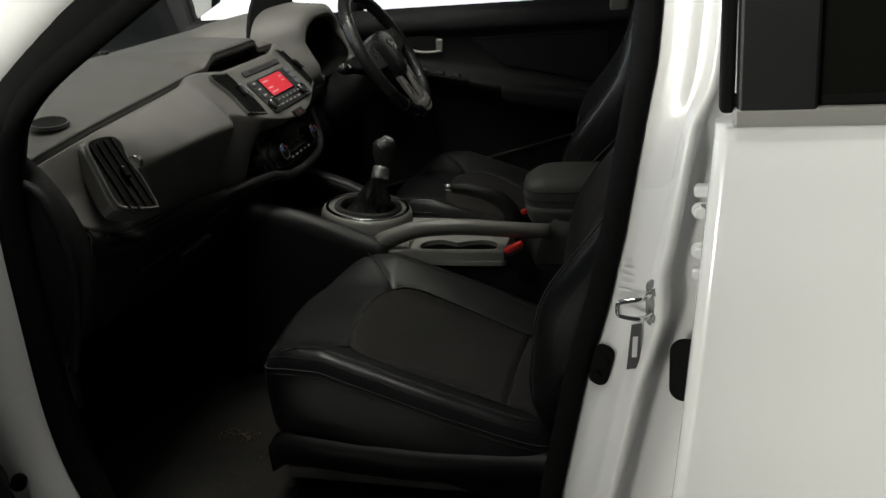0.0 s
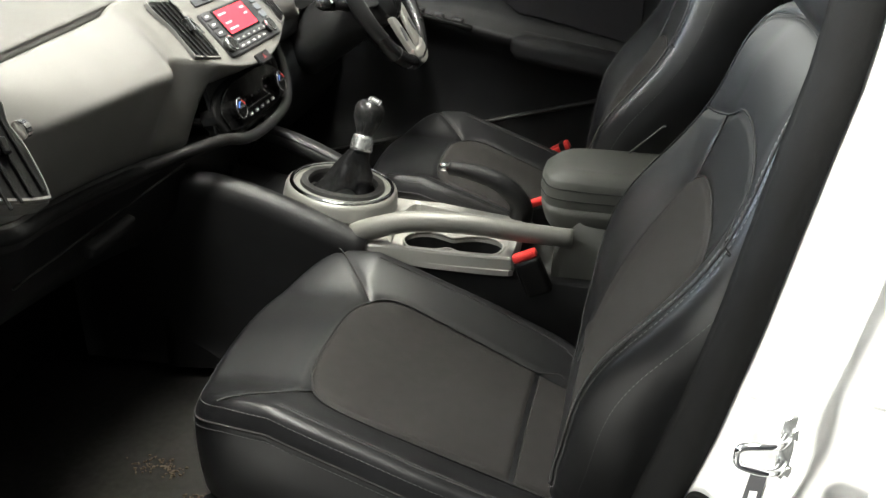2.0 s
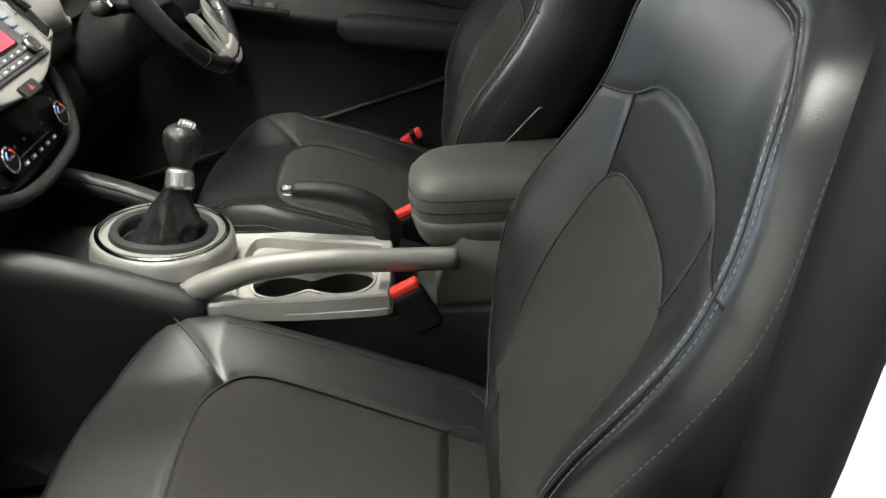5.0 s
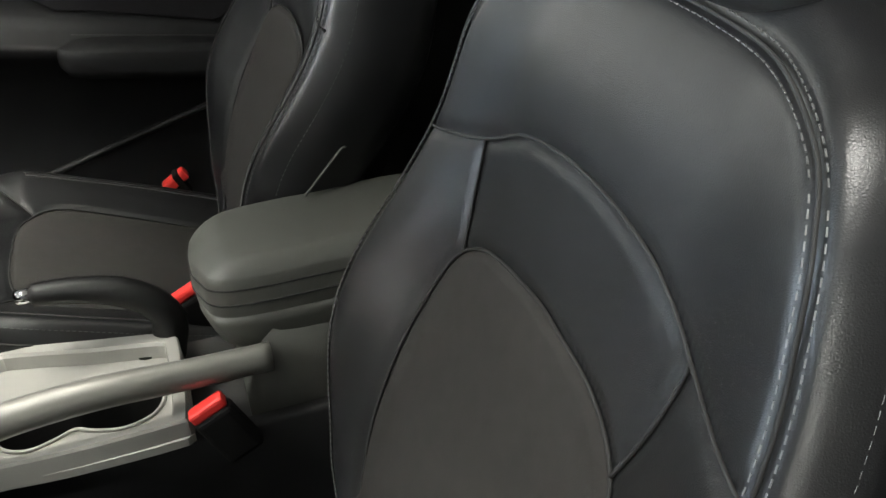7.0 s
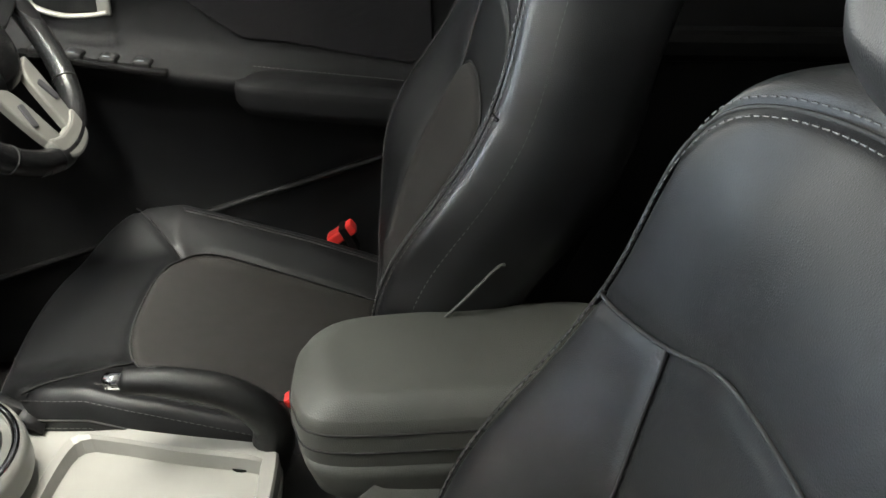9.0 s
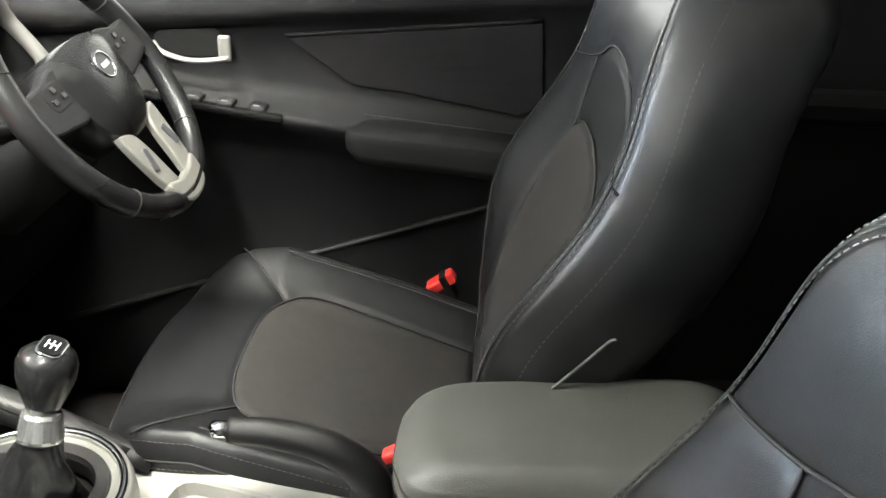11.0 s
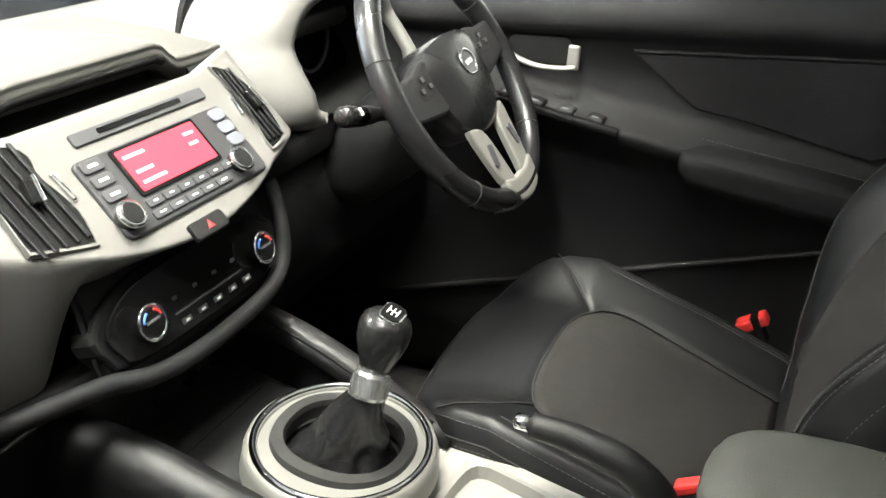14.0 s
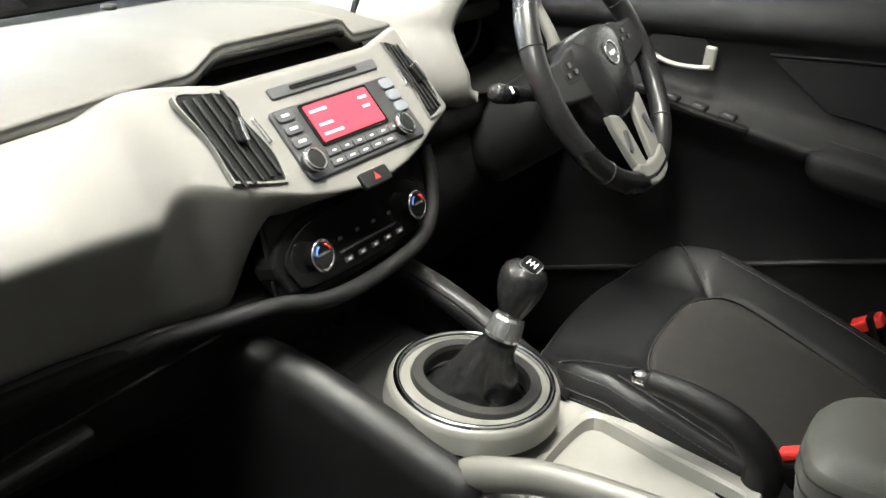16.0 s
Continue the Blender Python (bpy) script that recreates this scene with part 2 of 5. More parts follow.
def tube(path, r, closed=False, n=8, squash=1.0):
    """Vertices and faces of a tube along a path of points; r may be one number or one a point."""
    p = np.array(path, float)
    k = len(p)
    rr = np.full(k, r) if np.isscalar(r) else np.array(r)
    tan = (np.roll(p, -1, 0) - np.roll(p, 1, 0)) if closed else np.gradient(p, axis=0)
    tan /= np.linalg.norm(tan, axis=1)[:, None] + 1e-12
    ref = np.array([0, 0, 1.0]) if abs(tan[0][2]) < 0.9 else np.array([0, 1.0, 0])
    u = np.cross(tan[0], ref)
    verts = []
    for i in range(k):
        u = u - tan[i] * (u @ tan[i])
        u /= np.linalg.norm(u) + 1e-12
        w = np.cross(tan[i], u)
        for j in range(n):
            a = 2 * math.pi * j / n
            verts.append(p[i] + rr[i] * (u * math.cos(a) + w * math.sin(a) * squash))
    faces = []
    for i in range(k if closed else k - 1):
        for j in range(n):
            a, b = i * n + j, i * n + (j + 1) % n
            c, d = ((i + 1) % k) * n + (j + 1) % n, ((i + 1) % k) * n + j
            faces.append((a, b, c, d))
    if not closed:
        faces += [tuple(range(n - 1, -1, -1)), tuple(range((k - 1) * n, k * n))]
    return verts, faces


def loft(rows, close_row=False, close_loft=False, caps=False):
    """Vertices and faces of a skin through rows of points, all of one length."""
    k, n = len(rows), len(rows[0])
    verts = [tuple(p) for r in rows for p in r]
    faces = []
    for i in range(k if close_loft else k - 1):
        for j in range(n if close_row else n - 1):
            a, b = i * n + j, i * n + (j + 1) % n
            c, d = ((i + 1) % k) * n + (j + 1) % n, ((i + 1) % k) * n + j
            faces.append((a, b, c, d))
    if caps:
        faces += [tuple(range(n - 1, -1, -1)), tuple(range((k - 1) * n, k * n))]
    return verts, faces


def solid(rows, thick):
    """A skin through rows of points, made thick along -normal."""
    a = np.array([[tuple(p) for p in r] for r in rows], float)
    du, dv = np.gradient(a, axis=0), np.gradient(a, axis=1)
    nn = np.cross(du, dv)
    nn /= np.linalg.norm(nn, axis=2)[..., None] + 1e-12
    b = a - nn * thick
    k, n = a.shape[:2]
    verts = [tuple(p) for p in a.reshape(-1, 3)] + [tuple(p) for p in b.reshape(-1, 3)]
    off = k * n
    faces = []
    for i in range(k - 1):
        for j in range(n - 1):
            q = (i * n + j, i * n + j + 1, (i + 1) * n + j + 1, (i + 1) * n + j)
            faces += [q, tuple(v + off for v in reversed(q))]
    for i in range(k - 1):
        for j in (0, n - 1):
            faces.append((i * n + j, (i + 1) * n + j, (i + 1) * n + j + off, i * n + j + off))
    for j in range(n - 1):
        for i in (0, k - 1):
            faces.append((i * n + j, i * n + j + 1, i * n + j + 1 + off, i * n + j + off))
    return verts, faces


class Face:
    """A flat frame in space: origin o, axes u and v, normal n."""

    def __init__(self, o, u, v):
        self.o, self.u, self.v = np.array(o, float), np.array(u, float), np.array(v, float)
        self.n = np.cross(self.u, self.v)

    def at(self, a, b, c=0.0):
        return self.o + self.u * a + self.v * b + self.n * c

    def lay(self, a=0.0, b=0.0, c=0.0, turn=0.0):
        m = Matrix((( self.u[0], self.v[0], self.n[0], 0), (self.u[1], self.v[1], self.n[1], 0), (self.u[2], self.v[2], self.n[2], 0), (0, 0, 0, 1)))
        return Matrix.Translation(self.at(a, b, c)) @ m @ pose(0, 0, 0, 0, 0, turn)


def near_lines(p, lines):
    """The distance of each point of p (n, 2) from the nearest of the polylines."""
    best = np.full(len(p), 9.0)
    for line in lines:
        a, b = np.array(line[:-1]), np.array(line[1:])
        for q0, q1 in zip(a, b):
            d = q1 - q0
            t = np.clip(((p - q0) @ d) / (d @ d + 1e-12), 0, 1)
            best = np.minimum(best, np.linalg.norm(p - q0 - t[:, None] * d, axis=1))
    return best


def pad(outline, centre, face, height, rings=48, sides=(), seams=(), groove=0.004, wide=0.005, close=True):
    """A cushion: rings shrunk from the outline to the centre, lifted by height(points, ring fraction), pressed in along the seams,
    then drawn down over the sides, a list of (grow, drop). Vertices and faces."""
    o, c = np.array(outline), np.array(centre)
    n = len(o)
    fr = np.concatenate([np.linspace(0.02, 0.85, rings - 14), np.linspace(0.862, 1.0, 14)])
    rows = []
    for f in fr:
        p = c + (o - c) * f
        h = height(p, np.full(n, f))
        if len(seams):
            h = h - groove * np.exp(-((near_lines(p, seams) / wide) ** 2))
        rows.append(face.o + p[:, :1] * face.u + p[:, 1:] * face.v + h[:, None] * face.n)
    base = height(o, np.ones(n))
    for grow, drop in sides:
        p = c + (o - c) * (1 + grow)
        rows.append(face.o + p[:, :1] * face.u + p[:, 1:] * face.v + (base - drop)[:, None] * face.n)
    verts, faces = loft(rows, close_row=True)
    faces.append(tuple(range(n - 1, -1, -1)))
    if close and len(sides):
        k = len(rows) - 1
        faces.append(tuple(range(k * n, (k + 1) * n)))
    return verts, faces


def on_pad(line, face, height, fr=0.5, lift=0.0, n=40):
    p = smooth_open(line, n)
    h = height(p, np.full(len(p), fr)) + lift
    return face.o + p[:, :1] * face.u + p[:, 1:] * face.v + h[:, None] * face.n


def stitches(path, length=0.0042, gap=0.0028, r=0.0004):
    """Thread dashes along a path, as one bmesh."""
    p = np.array(path)
    seg = np.linalg.norm(np.diff(p, axis=0), axis=1)
    acc = np.concatenate([[0], np.cumsum(seg)])
    bm = bmesh.new()
    s = 0.0
    while s + length < acc[-1]:
        a, b = [np.array([np.interp(q, acc, p[:, i]) for i in range(3)]) for q in (s, s + length)]
        d = Vector(b - a)
        m = Matrix.Translation((a + b) / 2) @ d.to_track_quat("X", "Z").to_matrix().to_4x4()
        r8 = bmesh.ops.create_cube(bm, size=1)
        bmesh.ops.scale(bm, vec=(length, r * 2, r * 2), verts=r8["verts"])
        bmesh.ops.transform(bm, matrix=m, verts=r8["verts"])
        s += length + gap
    return bm


def step(x):
    x = np.clip(x, 0, 1)
    return x * x * (3 - 2 * x)


# ---- seats ----
SEAT_Y = -0.355


def mirror(pts):
    return [(a, -b) for a, b in reversed(pts)]


def build_seat(at_x, at_y, at_z, back_x, rake, turn, tag_side, drop, wide, label):
    seat = thing("bucket_seat", (0.2, SEAT_Y, 0.42), label, "car seat", "front seats")
    # the cushion: a runs rearward, b across
    fc = Face((0, SEAT_Y, 0.0), (1, 0, 0), (0, 1, 0))
    half = [(-0.048, 0.0), (-0.046, 0.10), (-0.030, 0.182), (0.012, 0.234), (0.09, 0.250), (0.21, 0.250), (0.34, 0.245), (0.47, 0.218), (0.50, 0.10)]
    out_c = smooth_closed(half + [(0.505, 0.0)] + mirror(half)[:-1], 220)

    def top_c(p, f):
        x, y = p[:, 0], np.abs(p[:, 1])
        z = 0.674 - 0.35 * np.clip(x - 0.10, 0, 1) - 0.5 * np.clip(0.02 - x, 0, 1) ** 2
        z = z + 0.036 * step((y - 0.115) / 0.125) * step((x + 0.09) / 0.14) + 0.005 * np.cos(np.clip(y / 0.16, 0, 1) * math.pi)
        return z - 0.026 * np.clip((f - 0.92) / 0.08, 0, 1) ** 2.2

    ins = [(0.098, 0.0), (0.10, 0.08), (0.118, 0.132), (0.16, 0.155), (0.26, 0.15), (0.39, 0.138), (0.48, 0.13)]
    ins_line = smooth_open(ins, 40)
    ring = [tuple(q) for q in ins_line] + [(a, -b) for a, b in reversed([tuple(q) for q in ins_line])]
    diag = [(0.115, 0.130), (0.076, 0.180), (0.030, 0.234)]
    seams = [ring, diag, [(a, -b) for a, b in diag]]
    sides = [(0.006, 0.006), (0.010, 0.024), (0.010, 0.055), (0.004, 0.09), (-0.008, 0.12), (-0.03, 0.137)]
    v, f = pad(out_c, (0.22, 0.0), fc, top_c, 60, sides, seams)
    cushion = mesh_part("cushion", v, f, LEATHER, seat)
    # woven insert in two pieces
    for nm, lim in (("cushion_insert", (0.0, 0.388)), ("cushion_rear_insert", (0.392, 0.485))):
        ol = [(min(max(a, lim[0]), lim[1]), b) for a, b in ring]
        ol = [q for i, q in enumerate(ol) if i == 0 or abs(q[0] - ol[i - 1][0]) + abs(q[1] - ol[i - 1][1]) > 1e-5]
        o2 = smooth_closed([(a, b * 0.985) for a, b in ol], 150) if lim[0] == 0 else np.array([(lim[0], -0.134), (lim[1], -0.126), (lim[1], 0.126), (lim[0], 0.134)])
        if lim[0]:
            o2 = np.array([o2[i] + (o2[(i + 1) % 4] - o2[i]) * t for i in range(4) for t in np.linspace(0, 1, 14)[:-1]])
        cen = o2.mean(axis=0)
        v, f = pad(o2, cen, fc, lambda p, r: top_c(p, np.full(len(p), 0.5)) + 0.0035 - 0.006 * np.clip((r - 0.93) / 0.07, 0, 1) ** 2, 34)
        mesh_part(nm, v, f, FABRIC, cushion, "dark brown woven fabric insert")
    for s in (1, -1):
        line = on_pad([(a, b * s) for a, b in diag], fc, top_c, 0.6, -0.0015)
        v, f = tube(line, 0.0014, n=6)
        mesh_part("seam", v, f, SEAM, cushion)
    v, f = tube(on_pad([(a, b) for a, b in ring[::4]] + [ring[-1]], fc, top_c, 0.5, -0.001, 160), 0.0016, n=6)
    mesh_part("seam", v, f, SEAM, cushion)
    # stitched edge roll round the top
    for s in (1, -1):
        for grow, drop, st in ((0.870, 0, True), (0.884, 0.0005, False), (0.898, 0, True), (0.975, 0, True), (1.004, 0.004, False), (1.011, 0.014, True)):
            inner = grow < 0.93
            if inner and st and s * float(fc.v[1]) * tag_side > 0:
                continue
            q = np.array([(0.22 + (a - 0.22) * grow, s * b * grow) for a, b in half[1:] if a > 0.045 or not inner])
            p = smooth_open(q, 120)
            h = top_c(p, np.full(len(p), min(grow, 1.0))) - drop + (0.0012 if st else 0)
            line = fc.o + p[:, :1] * fc.u + p[:, 1:] * fc.v + h[:, None] * fc.n
            if st:
                part("stitching", stitches(line), THREAD, cushion)
            else:
                v, f = tube(line, 0.0018, n=6)
                mesh_part("seam", v, f, SEAM, cushion)
    # plastic side shields and the seat base
    for s in (1, -1):
        rows = []
        for x in np.linspace(-0.02, 0.56, 24):
            w = 0.235 + 0.02 * math.sin(math.pi * min(1, max(0, (x + 0.02) / 0.5)))
            zt = 0.545 - 0.01 * (x / 0.5) - 0.09 * max(0, (0.03 - x) / 0.05) ** 2 * 0.3
            rows.append([(x, SEAT_Y + s * (w - 0.03), zt), (x, SEAT_Y + s * w, zt - 0.004), (x, SEAT_Y + s * (w + 0.006), zt - 0.02), (x, SEAT_Y + s * w, zt - 0.06), (x, SEAT_Y + s * (w - 0.04), zt - 0.065)])
        v, f = loft(rows, close_row=True, caps=True)
        mesh_part("side_shield", v, f, HARD, seat, "dark grey plastic side shield")
    part("seat_base", box((0.42, 0.36, 0.12), pose(0.24, SEAT_Y, 0.48), 0.02), BLACK, seat)
    for s in (1, -1):
        part("seat_rail", box((0.5, 0.03, 0.03), pose(0.24, SEAT_Y + s * 0.18, 0.435), 0.004), STEEL, seat)
    # the backrest: a runs across, b up along the rake
    rk = radians(rake)
    fb = Face((0.447 + back_x, SEAT_Y - 0.014, 0.60), (0, -1, 0), (math.sin(rk), 0, math.cos(rk)))
    hb = [(0.0, -0.03), (0.14, -0.03), (0.190, 0.02), (0.224, 0.10), (0.250, 0.20), (0.264, 0.30), (0.263, 0.385), (0.256, 0.435), (0.244, 0.50), (0.226, 0.564), (0.192, 0.612), (0.118, 0.638), (0.0, 0.646)]
    hb = [(a * wide, b) for a, b in hb]
    rim_line = hb + [(-a, b) for a, b in reversed(hb[1:-1])]
    out_b = smooth_closed(rim_line, 240)

    def half_width(b):
        return np.interp(b, [q[1] for q in hb[1:]], [q[0] for q in hb[1:]])

    def top_b(p, f):
        a, b = np.abs(p[:, 0]), p[:, 1]
        w = half_width(b)
        rise = 0.014 + 0.036 * np.exp(-(((b - 0.24) / 0.13) ** 2))
        z = 0.002 + 0.010 * np.exp(-(((b - 0.17) / 0.12) ** 2)) + rise * step((a / (w + 1e-6) - 0.50) / 0.42) * step((b + 0.02) / 0.1)
        z = z + 0.014 * np.exp(-(((b - 0.54) / 0.08) ** 2)) - 0.012 * step((b - 0.58) / 0.08)
        return z - 0.034 * np.clip((f - 0.925) / 0.075, 0, 1) ** 1.8

    bi = [(0.118, 0.02), (0.144, 0.10), (0.156, 0.22), (0.153, 0.315 - drop), (0.137, 0.361 - drop), (0.088, 0.388 - drop), (0.0, 0.397 - drop)]
    bl = [tuple(q) for q in smooth_open([(a * wide, b) for a, b in bi], 36)]
    bring = bl + [(-a, b) for a, b in reversed(bl)]
    arch_half = [(a * wide, b - drop) for a, b in ((0.246, 0.434), (0.205, 0.443), (0.157, 0.458), (0.09, 0.487), (0.0, 0.497))]
    arch = arch_half + [(-a, b) for a, b in reversed(arch_half[:-1])]
    spoke = [(0.157 * wide, 0.458 - drop), (0.149 * wide, 0.412 - drop), (0.135 * wide, 0.364 - drop)]
    ang = np.arctan2(out_b[:, 1] - 0.30, out_b[:, 0])
    order = np.argsort(ang)
    rad = np.hypot(out_b[:, 0], out_b[:, 1] - 0.30)

    def on_back(p, lift):
        fr = np.hypot(p[:, 0], p[:, 1] - 0.30) / np.interp(np.arctan2(p[:, 1] - 0.30, p[:, 0]), ang[order], rad[order], period=2 * math.pi)
        h = top_b(p, np.minimum(fr, 1.0)) + lift
        return fb.o + p[:, :1] * fb.u + p[:, 1:] * fb.v + h[:, None] * fb.n

    edge = hb[1:] + [(-a, b) for a, b in reversed(hb[1:-1])]

    def edge_loop(grow):
        q = np.array([(a * grow, 0.30 + (b - 0.30) * (grow - (0.045 if b > 0.6 else 0.022 if b > 0.55 else 0) * (grow < 0.97))) for a, b in edge])
        return smooth_open(q, 220)

    seams = [bring, arch, spoke, [(-a, b) for a, b in spoke], [tuple(q) for q in edge_loop(0.935)[::4]]]
    v, f = pad(out_b, (0.0, 0.30), fb, top_b, 60, [(0.010, 0.010), (0.017, 0.025), (0.017, 0.045), (0.006, 0.075), (-0.022, 0.096), (-0.08, 0.105)], seams)
    back = mesh_part("backrest", v, f, LEATHER, seat)
    o2 = smooth_closed([(a * 0.985, b) for a, b in bring[::3]], 150)
    v, f = pad(o2, (0.0, 0.2), fb, lambda p, r: top_b(p, np.full(len(p), 0.5)) + 0.0035 - 0.006 * np.clip((r - 0.95) / 0.05, 0, 1) ** 2, 40)
    mesh_part("backrest_insert", v, f, FABRIC, back, "dark brown woven fabric insert")
    for line, fr in ((bring[::3] + [bring[-1]], 0.5), (arch, 0.7), (spoke, 0.6), ([(-a, b) for a, b in spoke], 0.6)):
        v, f = tube(on_back(smooth_open(line, 90), -0.0015), 0.0016, n=6)
        mesh_part("seam", v, f, SEAM, back)
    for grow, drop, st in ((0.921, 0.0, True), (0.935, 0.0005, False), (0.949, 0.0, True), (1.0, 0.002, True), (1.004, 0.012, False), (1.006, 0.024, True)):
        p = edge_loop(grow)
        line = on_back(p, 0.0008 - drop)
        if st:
            # doorway-side stitches get the lightened thread, as if lit; the rest stay dark
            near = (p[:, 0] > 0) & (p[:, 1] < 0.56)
            part("stitching", stitches(line[near]), LITTHREAD, back)
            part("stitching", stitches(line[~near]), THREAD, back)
        else:
            v, f = tube(line, 0.0013, n=6)
            mesh_part("seam", v, f, SEAM, back)
    # woven tag on the outboard edge
    tag = part("airbag_tag", box((0.034, 0.014, 0.0015), Matrix.Translation(fb.at(tag_side * 0.2415 * wide, 0.478, -0.020)) @ Matrix((Vector(fb.v), Vector(fb.n), Vector(fb.u))).transposed().to_4x4()), LABEL, back, "pale woven tag")
    for k in range(5):
        part("tag_print", box((0.003, 0.008, 0.0004), Matrix.Translation(fb.at(tag_side * 0.2425 * wide, 0.466 + 0.006 * k, -0.020)) @ Matrix((Vector(fb.v), Vector(fb.n), Vector(fb.u))).transposed().to_4x4()), BUTTON, tag)
    # recliner lever and head restraint
    if tag_side < 0:
        y = SEAT_Y + tag_side * 0.299
        v, f = tube(smooth_open([(0.478, y, 0.798), (0.492, y, 0.812), (0.520, y, 0.840), (0.540, y, 0.860), (0.546, y, 0.861)], 18), 0.0024, n=8, squash=0.6)
        mesh_part("recliner_lever", v, f, ARMVINYL, seat)
    fh = Face(fb.at(0, 0.612, 0.010), fb.u, fb.v)
    hh = [(0.0, 0.0), (0.09, 0.004), (0.128, 0.04), (0.132, 0.10), (0.11, 0.16), (0.06, 0.185), (0.0, 0.19)]
    oh = smooth_closed(hh + [(-a, b) for a, b in reversed(hh[1:-1])], 90)
    v, f = pad(oh, (0.0, 0.095), fh, lambda p, r: 0.055 - 0.6 * np.abs(p[:, 0]) ** 2 - 0.045 * np.clip((r - 0.7) / 0.3, 0, 1) ** 2, 34, [(0.01, 0.02), (0.0, 0.06), (-0.1, 0.09)])
    head = mesh_part("head_restraint", v, f, LEATHER, seat)
    for s in (1, -1):
        v, f = tube([fh.at(s * 0.06, -0.05, -0.06), fh.at(s * 0.06, 0.05, -0.03)], 0.006, n=10)
        mesh_part("post", v, f, CHROME, head)
    seat.location = (0.2 + at_x, at_y, 0.42 + at_z)
    seat.rotation_euler = (0, 0, radians(turn))
    return seat


build_seat(-0.02, -0.410, 0.004, 0.0, 23.5, -2.0, 1.0, 0.012, 1.06, "black leather front passenger seat with dark woven insert and grey stitching")
build_seat(0.0, 0.352, 0.034, -0.05, 22.5, -0.5, -1.0, 0.034, 1.06, "black leather driver seat with creased side bolster and woven insert")

# ---- dashboard ----
dash = thing("dashboard", (-0.4, 0.0, 0.9), "dark grey soft-touch car dashboard lit from the windscreen", "dashboard")
# profiles of the passenger side: y, crease x and z, belly x and z, lip x and z
STA = [(-0.79, -0.275, 1.080, -0.248, 1.03, -0.222, 0.985), (-0.762, -0.268, 1.086, -0.245, 1.022, -0.215, 0.968), (-0.71, -0.265, 1.092, -0.242, 1.022, -0.208, 0.952), (-0.655, -0.266, 1.096, -0.230, 1.024, -0.202, 0.942), (-0.58, -0.268, 1.100, -0.196, 1.030, -0.212, 0.934), (-0.505, -0.271, 1.103, -0.174, 1.035, -0.216, 0.926), (-0.40, -0.278, 1.106, -0.167, 1.034, -0.218, 0.916), (-0.28, -0.292, 1.108, -0.182, 1.018, -0.220, 0.899), (-0.225, -0.302, 1.107, -0.191, 1.010, -0.214, 0.890), (-0.155, -0.31, 1.106, -0.190, 1.010, -0.205, 0.885)]


def station(y):
    ys = [s[0] for s in STA]
    q = [float(np.interp(y, ys, [s[i] for s in STA])) for i in range(1, 7)]
    tuck = float(np.interp(y, (-0.79, -0.60), (0.0, 1.0)))
    return q[:4] + [q[4] - 0.030 * tuck, q[5] - 0.014 * tuck]


a48 = radians(48)
FS = Face((-0.195, 0.0, 1.01), (0, 1, 0), (-math.cos(a48), 0, math.sin(a48)))


def stack_station(u):
    """Top, fold and under edge of the centre stack at u, as x and z."""
    lo = -0.046 + 1.45 * u * u if u < 0.15 else -0.0134 + 0.29 * (u - 0.15)
    hi = 0.121 + 0.25 * max(0.0, abs(u) - 0.13)
    side = 0.004 - 0.4 * max(0, abs(u) - 0.15) ** 1.5 - 0.7 * max(0.0, u - 0.212) ** 1.15
    t, b = FS.at(u, hi, side), FS.at(u, lo, side)
    return np.array((t[0], t[2])), np.array((b[0], b[2])), np.array((b[0] - 0.040, b[2] - 0.016 - 0.02 * float(step(np.array([(abs(u) - 0.05) / 0.12]))[0])))


rows = []
for y in list(np.linspace(-0.79, -0.31, 38)) + list(np.linspace(-0.30, 0.292, 80)):
    cx, cz, bx, bz, lx, lz = station(y)
    k = float(step(np.array([(y + 0.315) / 0.11]))[0])
    kl = float(step(np.array([(y + 0.185) / 0.055]))[0])
    S, B, L = np.array((cx + 0.006, cz - 0.004)), np.array((bx, bz)), np.array((lx, lz))
    M = np.array((cx + 0.62 * (bx - cx), cz - 0.30 * (cz - bz)))
    if y > -0.32:
        S2, B2, L2 = stack_station(y)
        M = M * (1 - k) + (S2 + B2) / 2 * k
        S, B, L = S * (1 - k) + S2 * k, B * (1 - k) + B2 * k, L * (1 - kl) + L2 * kl
    e1, e2 = 0.16 - 0.06 * k, 0.09 + 0.10 * kl
    F1, F2 = B + (M - B) * e1, B + (L - B) * e2
    p = [S + np.array((-0.012, -0.016)), S + np.array((-0.005, -0.002))]
    p += [S * (1 - t) ** 2 + 2 * M * t * (1 - t) + F1 * t * t for t in np.linspace(0.02, 1, 26)]
    p += [F1 * (1 - t) ** 2 + 2 * B * t * (1 - t) + F2 * t * t for t in np.linspace(0, 1, 14)[1:]]
    p += [F2 + (L - F2) * t for t in np.linspace(0, 1, 8)[1:]] + [L + np.array((-0.006, -0.005)), L + np.array((-0.02, -0.006))]
    rows.append([(a, y, b) for a, b in p])
v, f = solid(rows, -0.012)
face_panel = mesh_part("face_panel", v, f, FACIA, dash, "satin grey facia running on into the radio surround")
rows, hood_edge = [], []
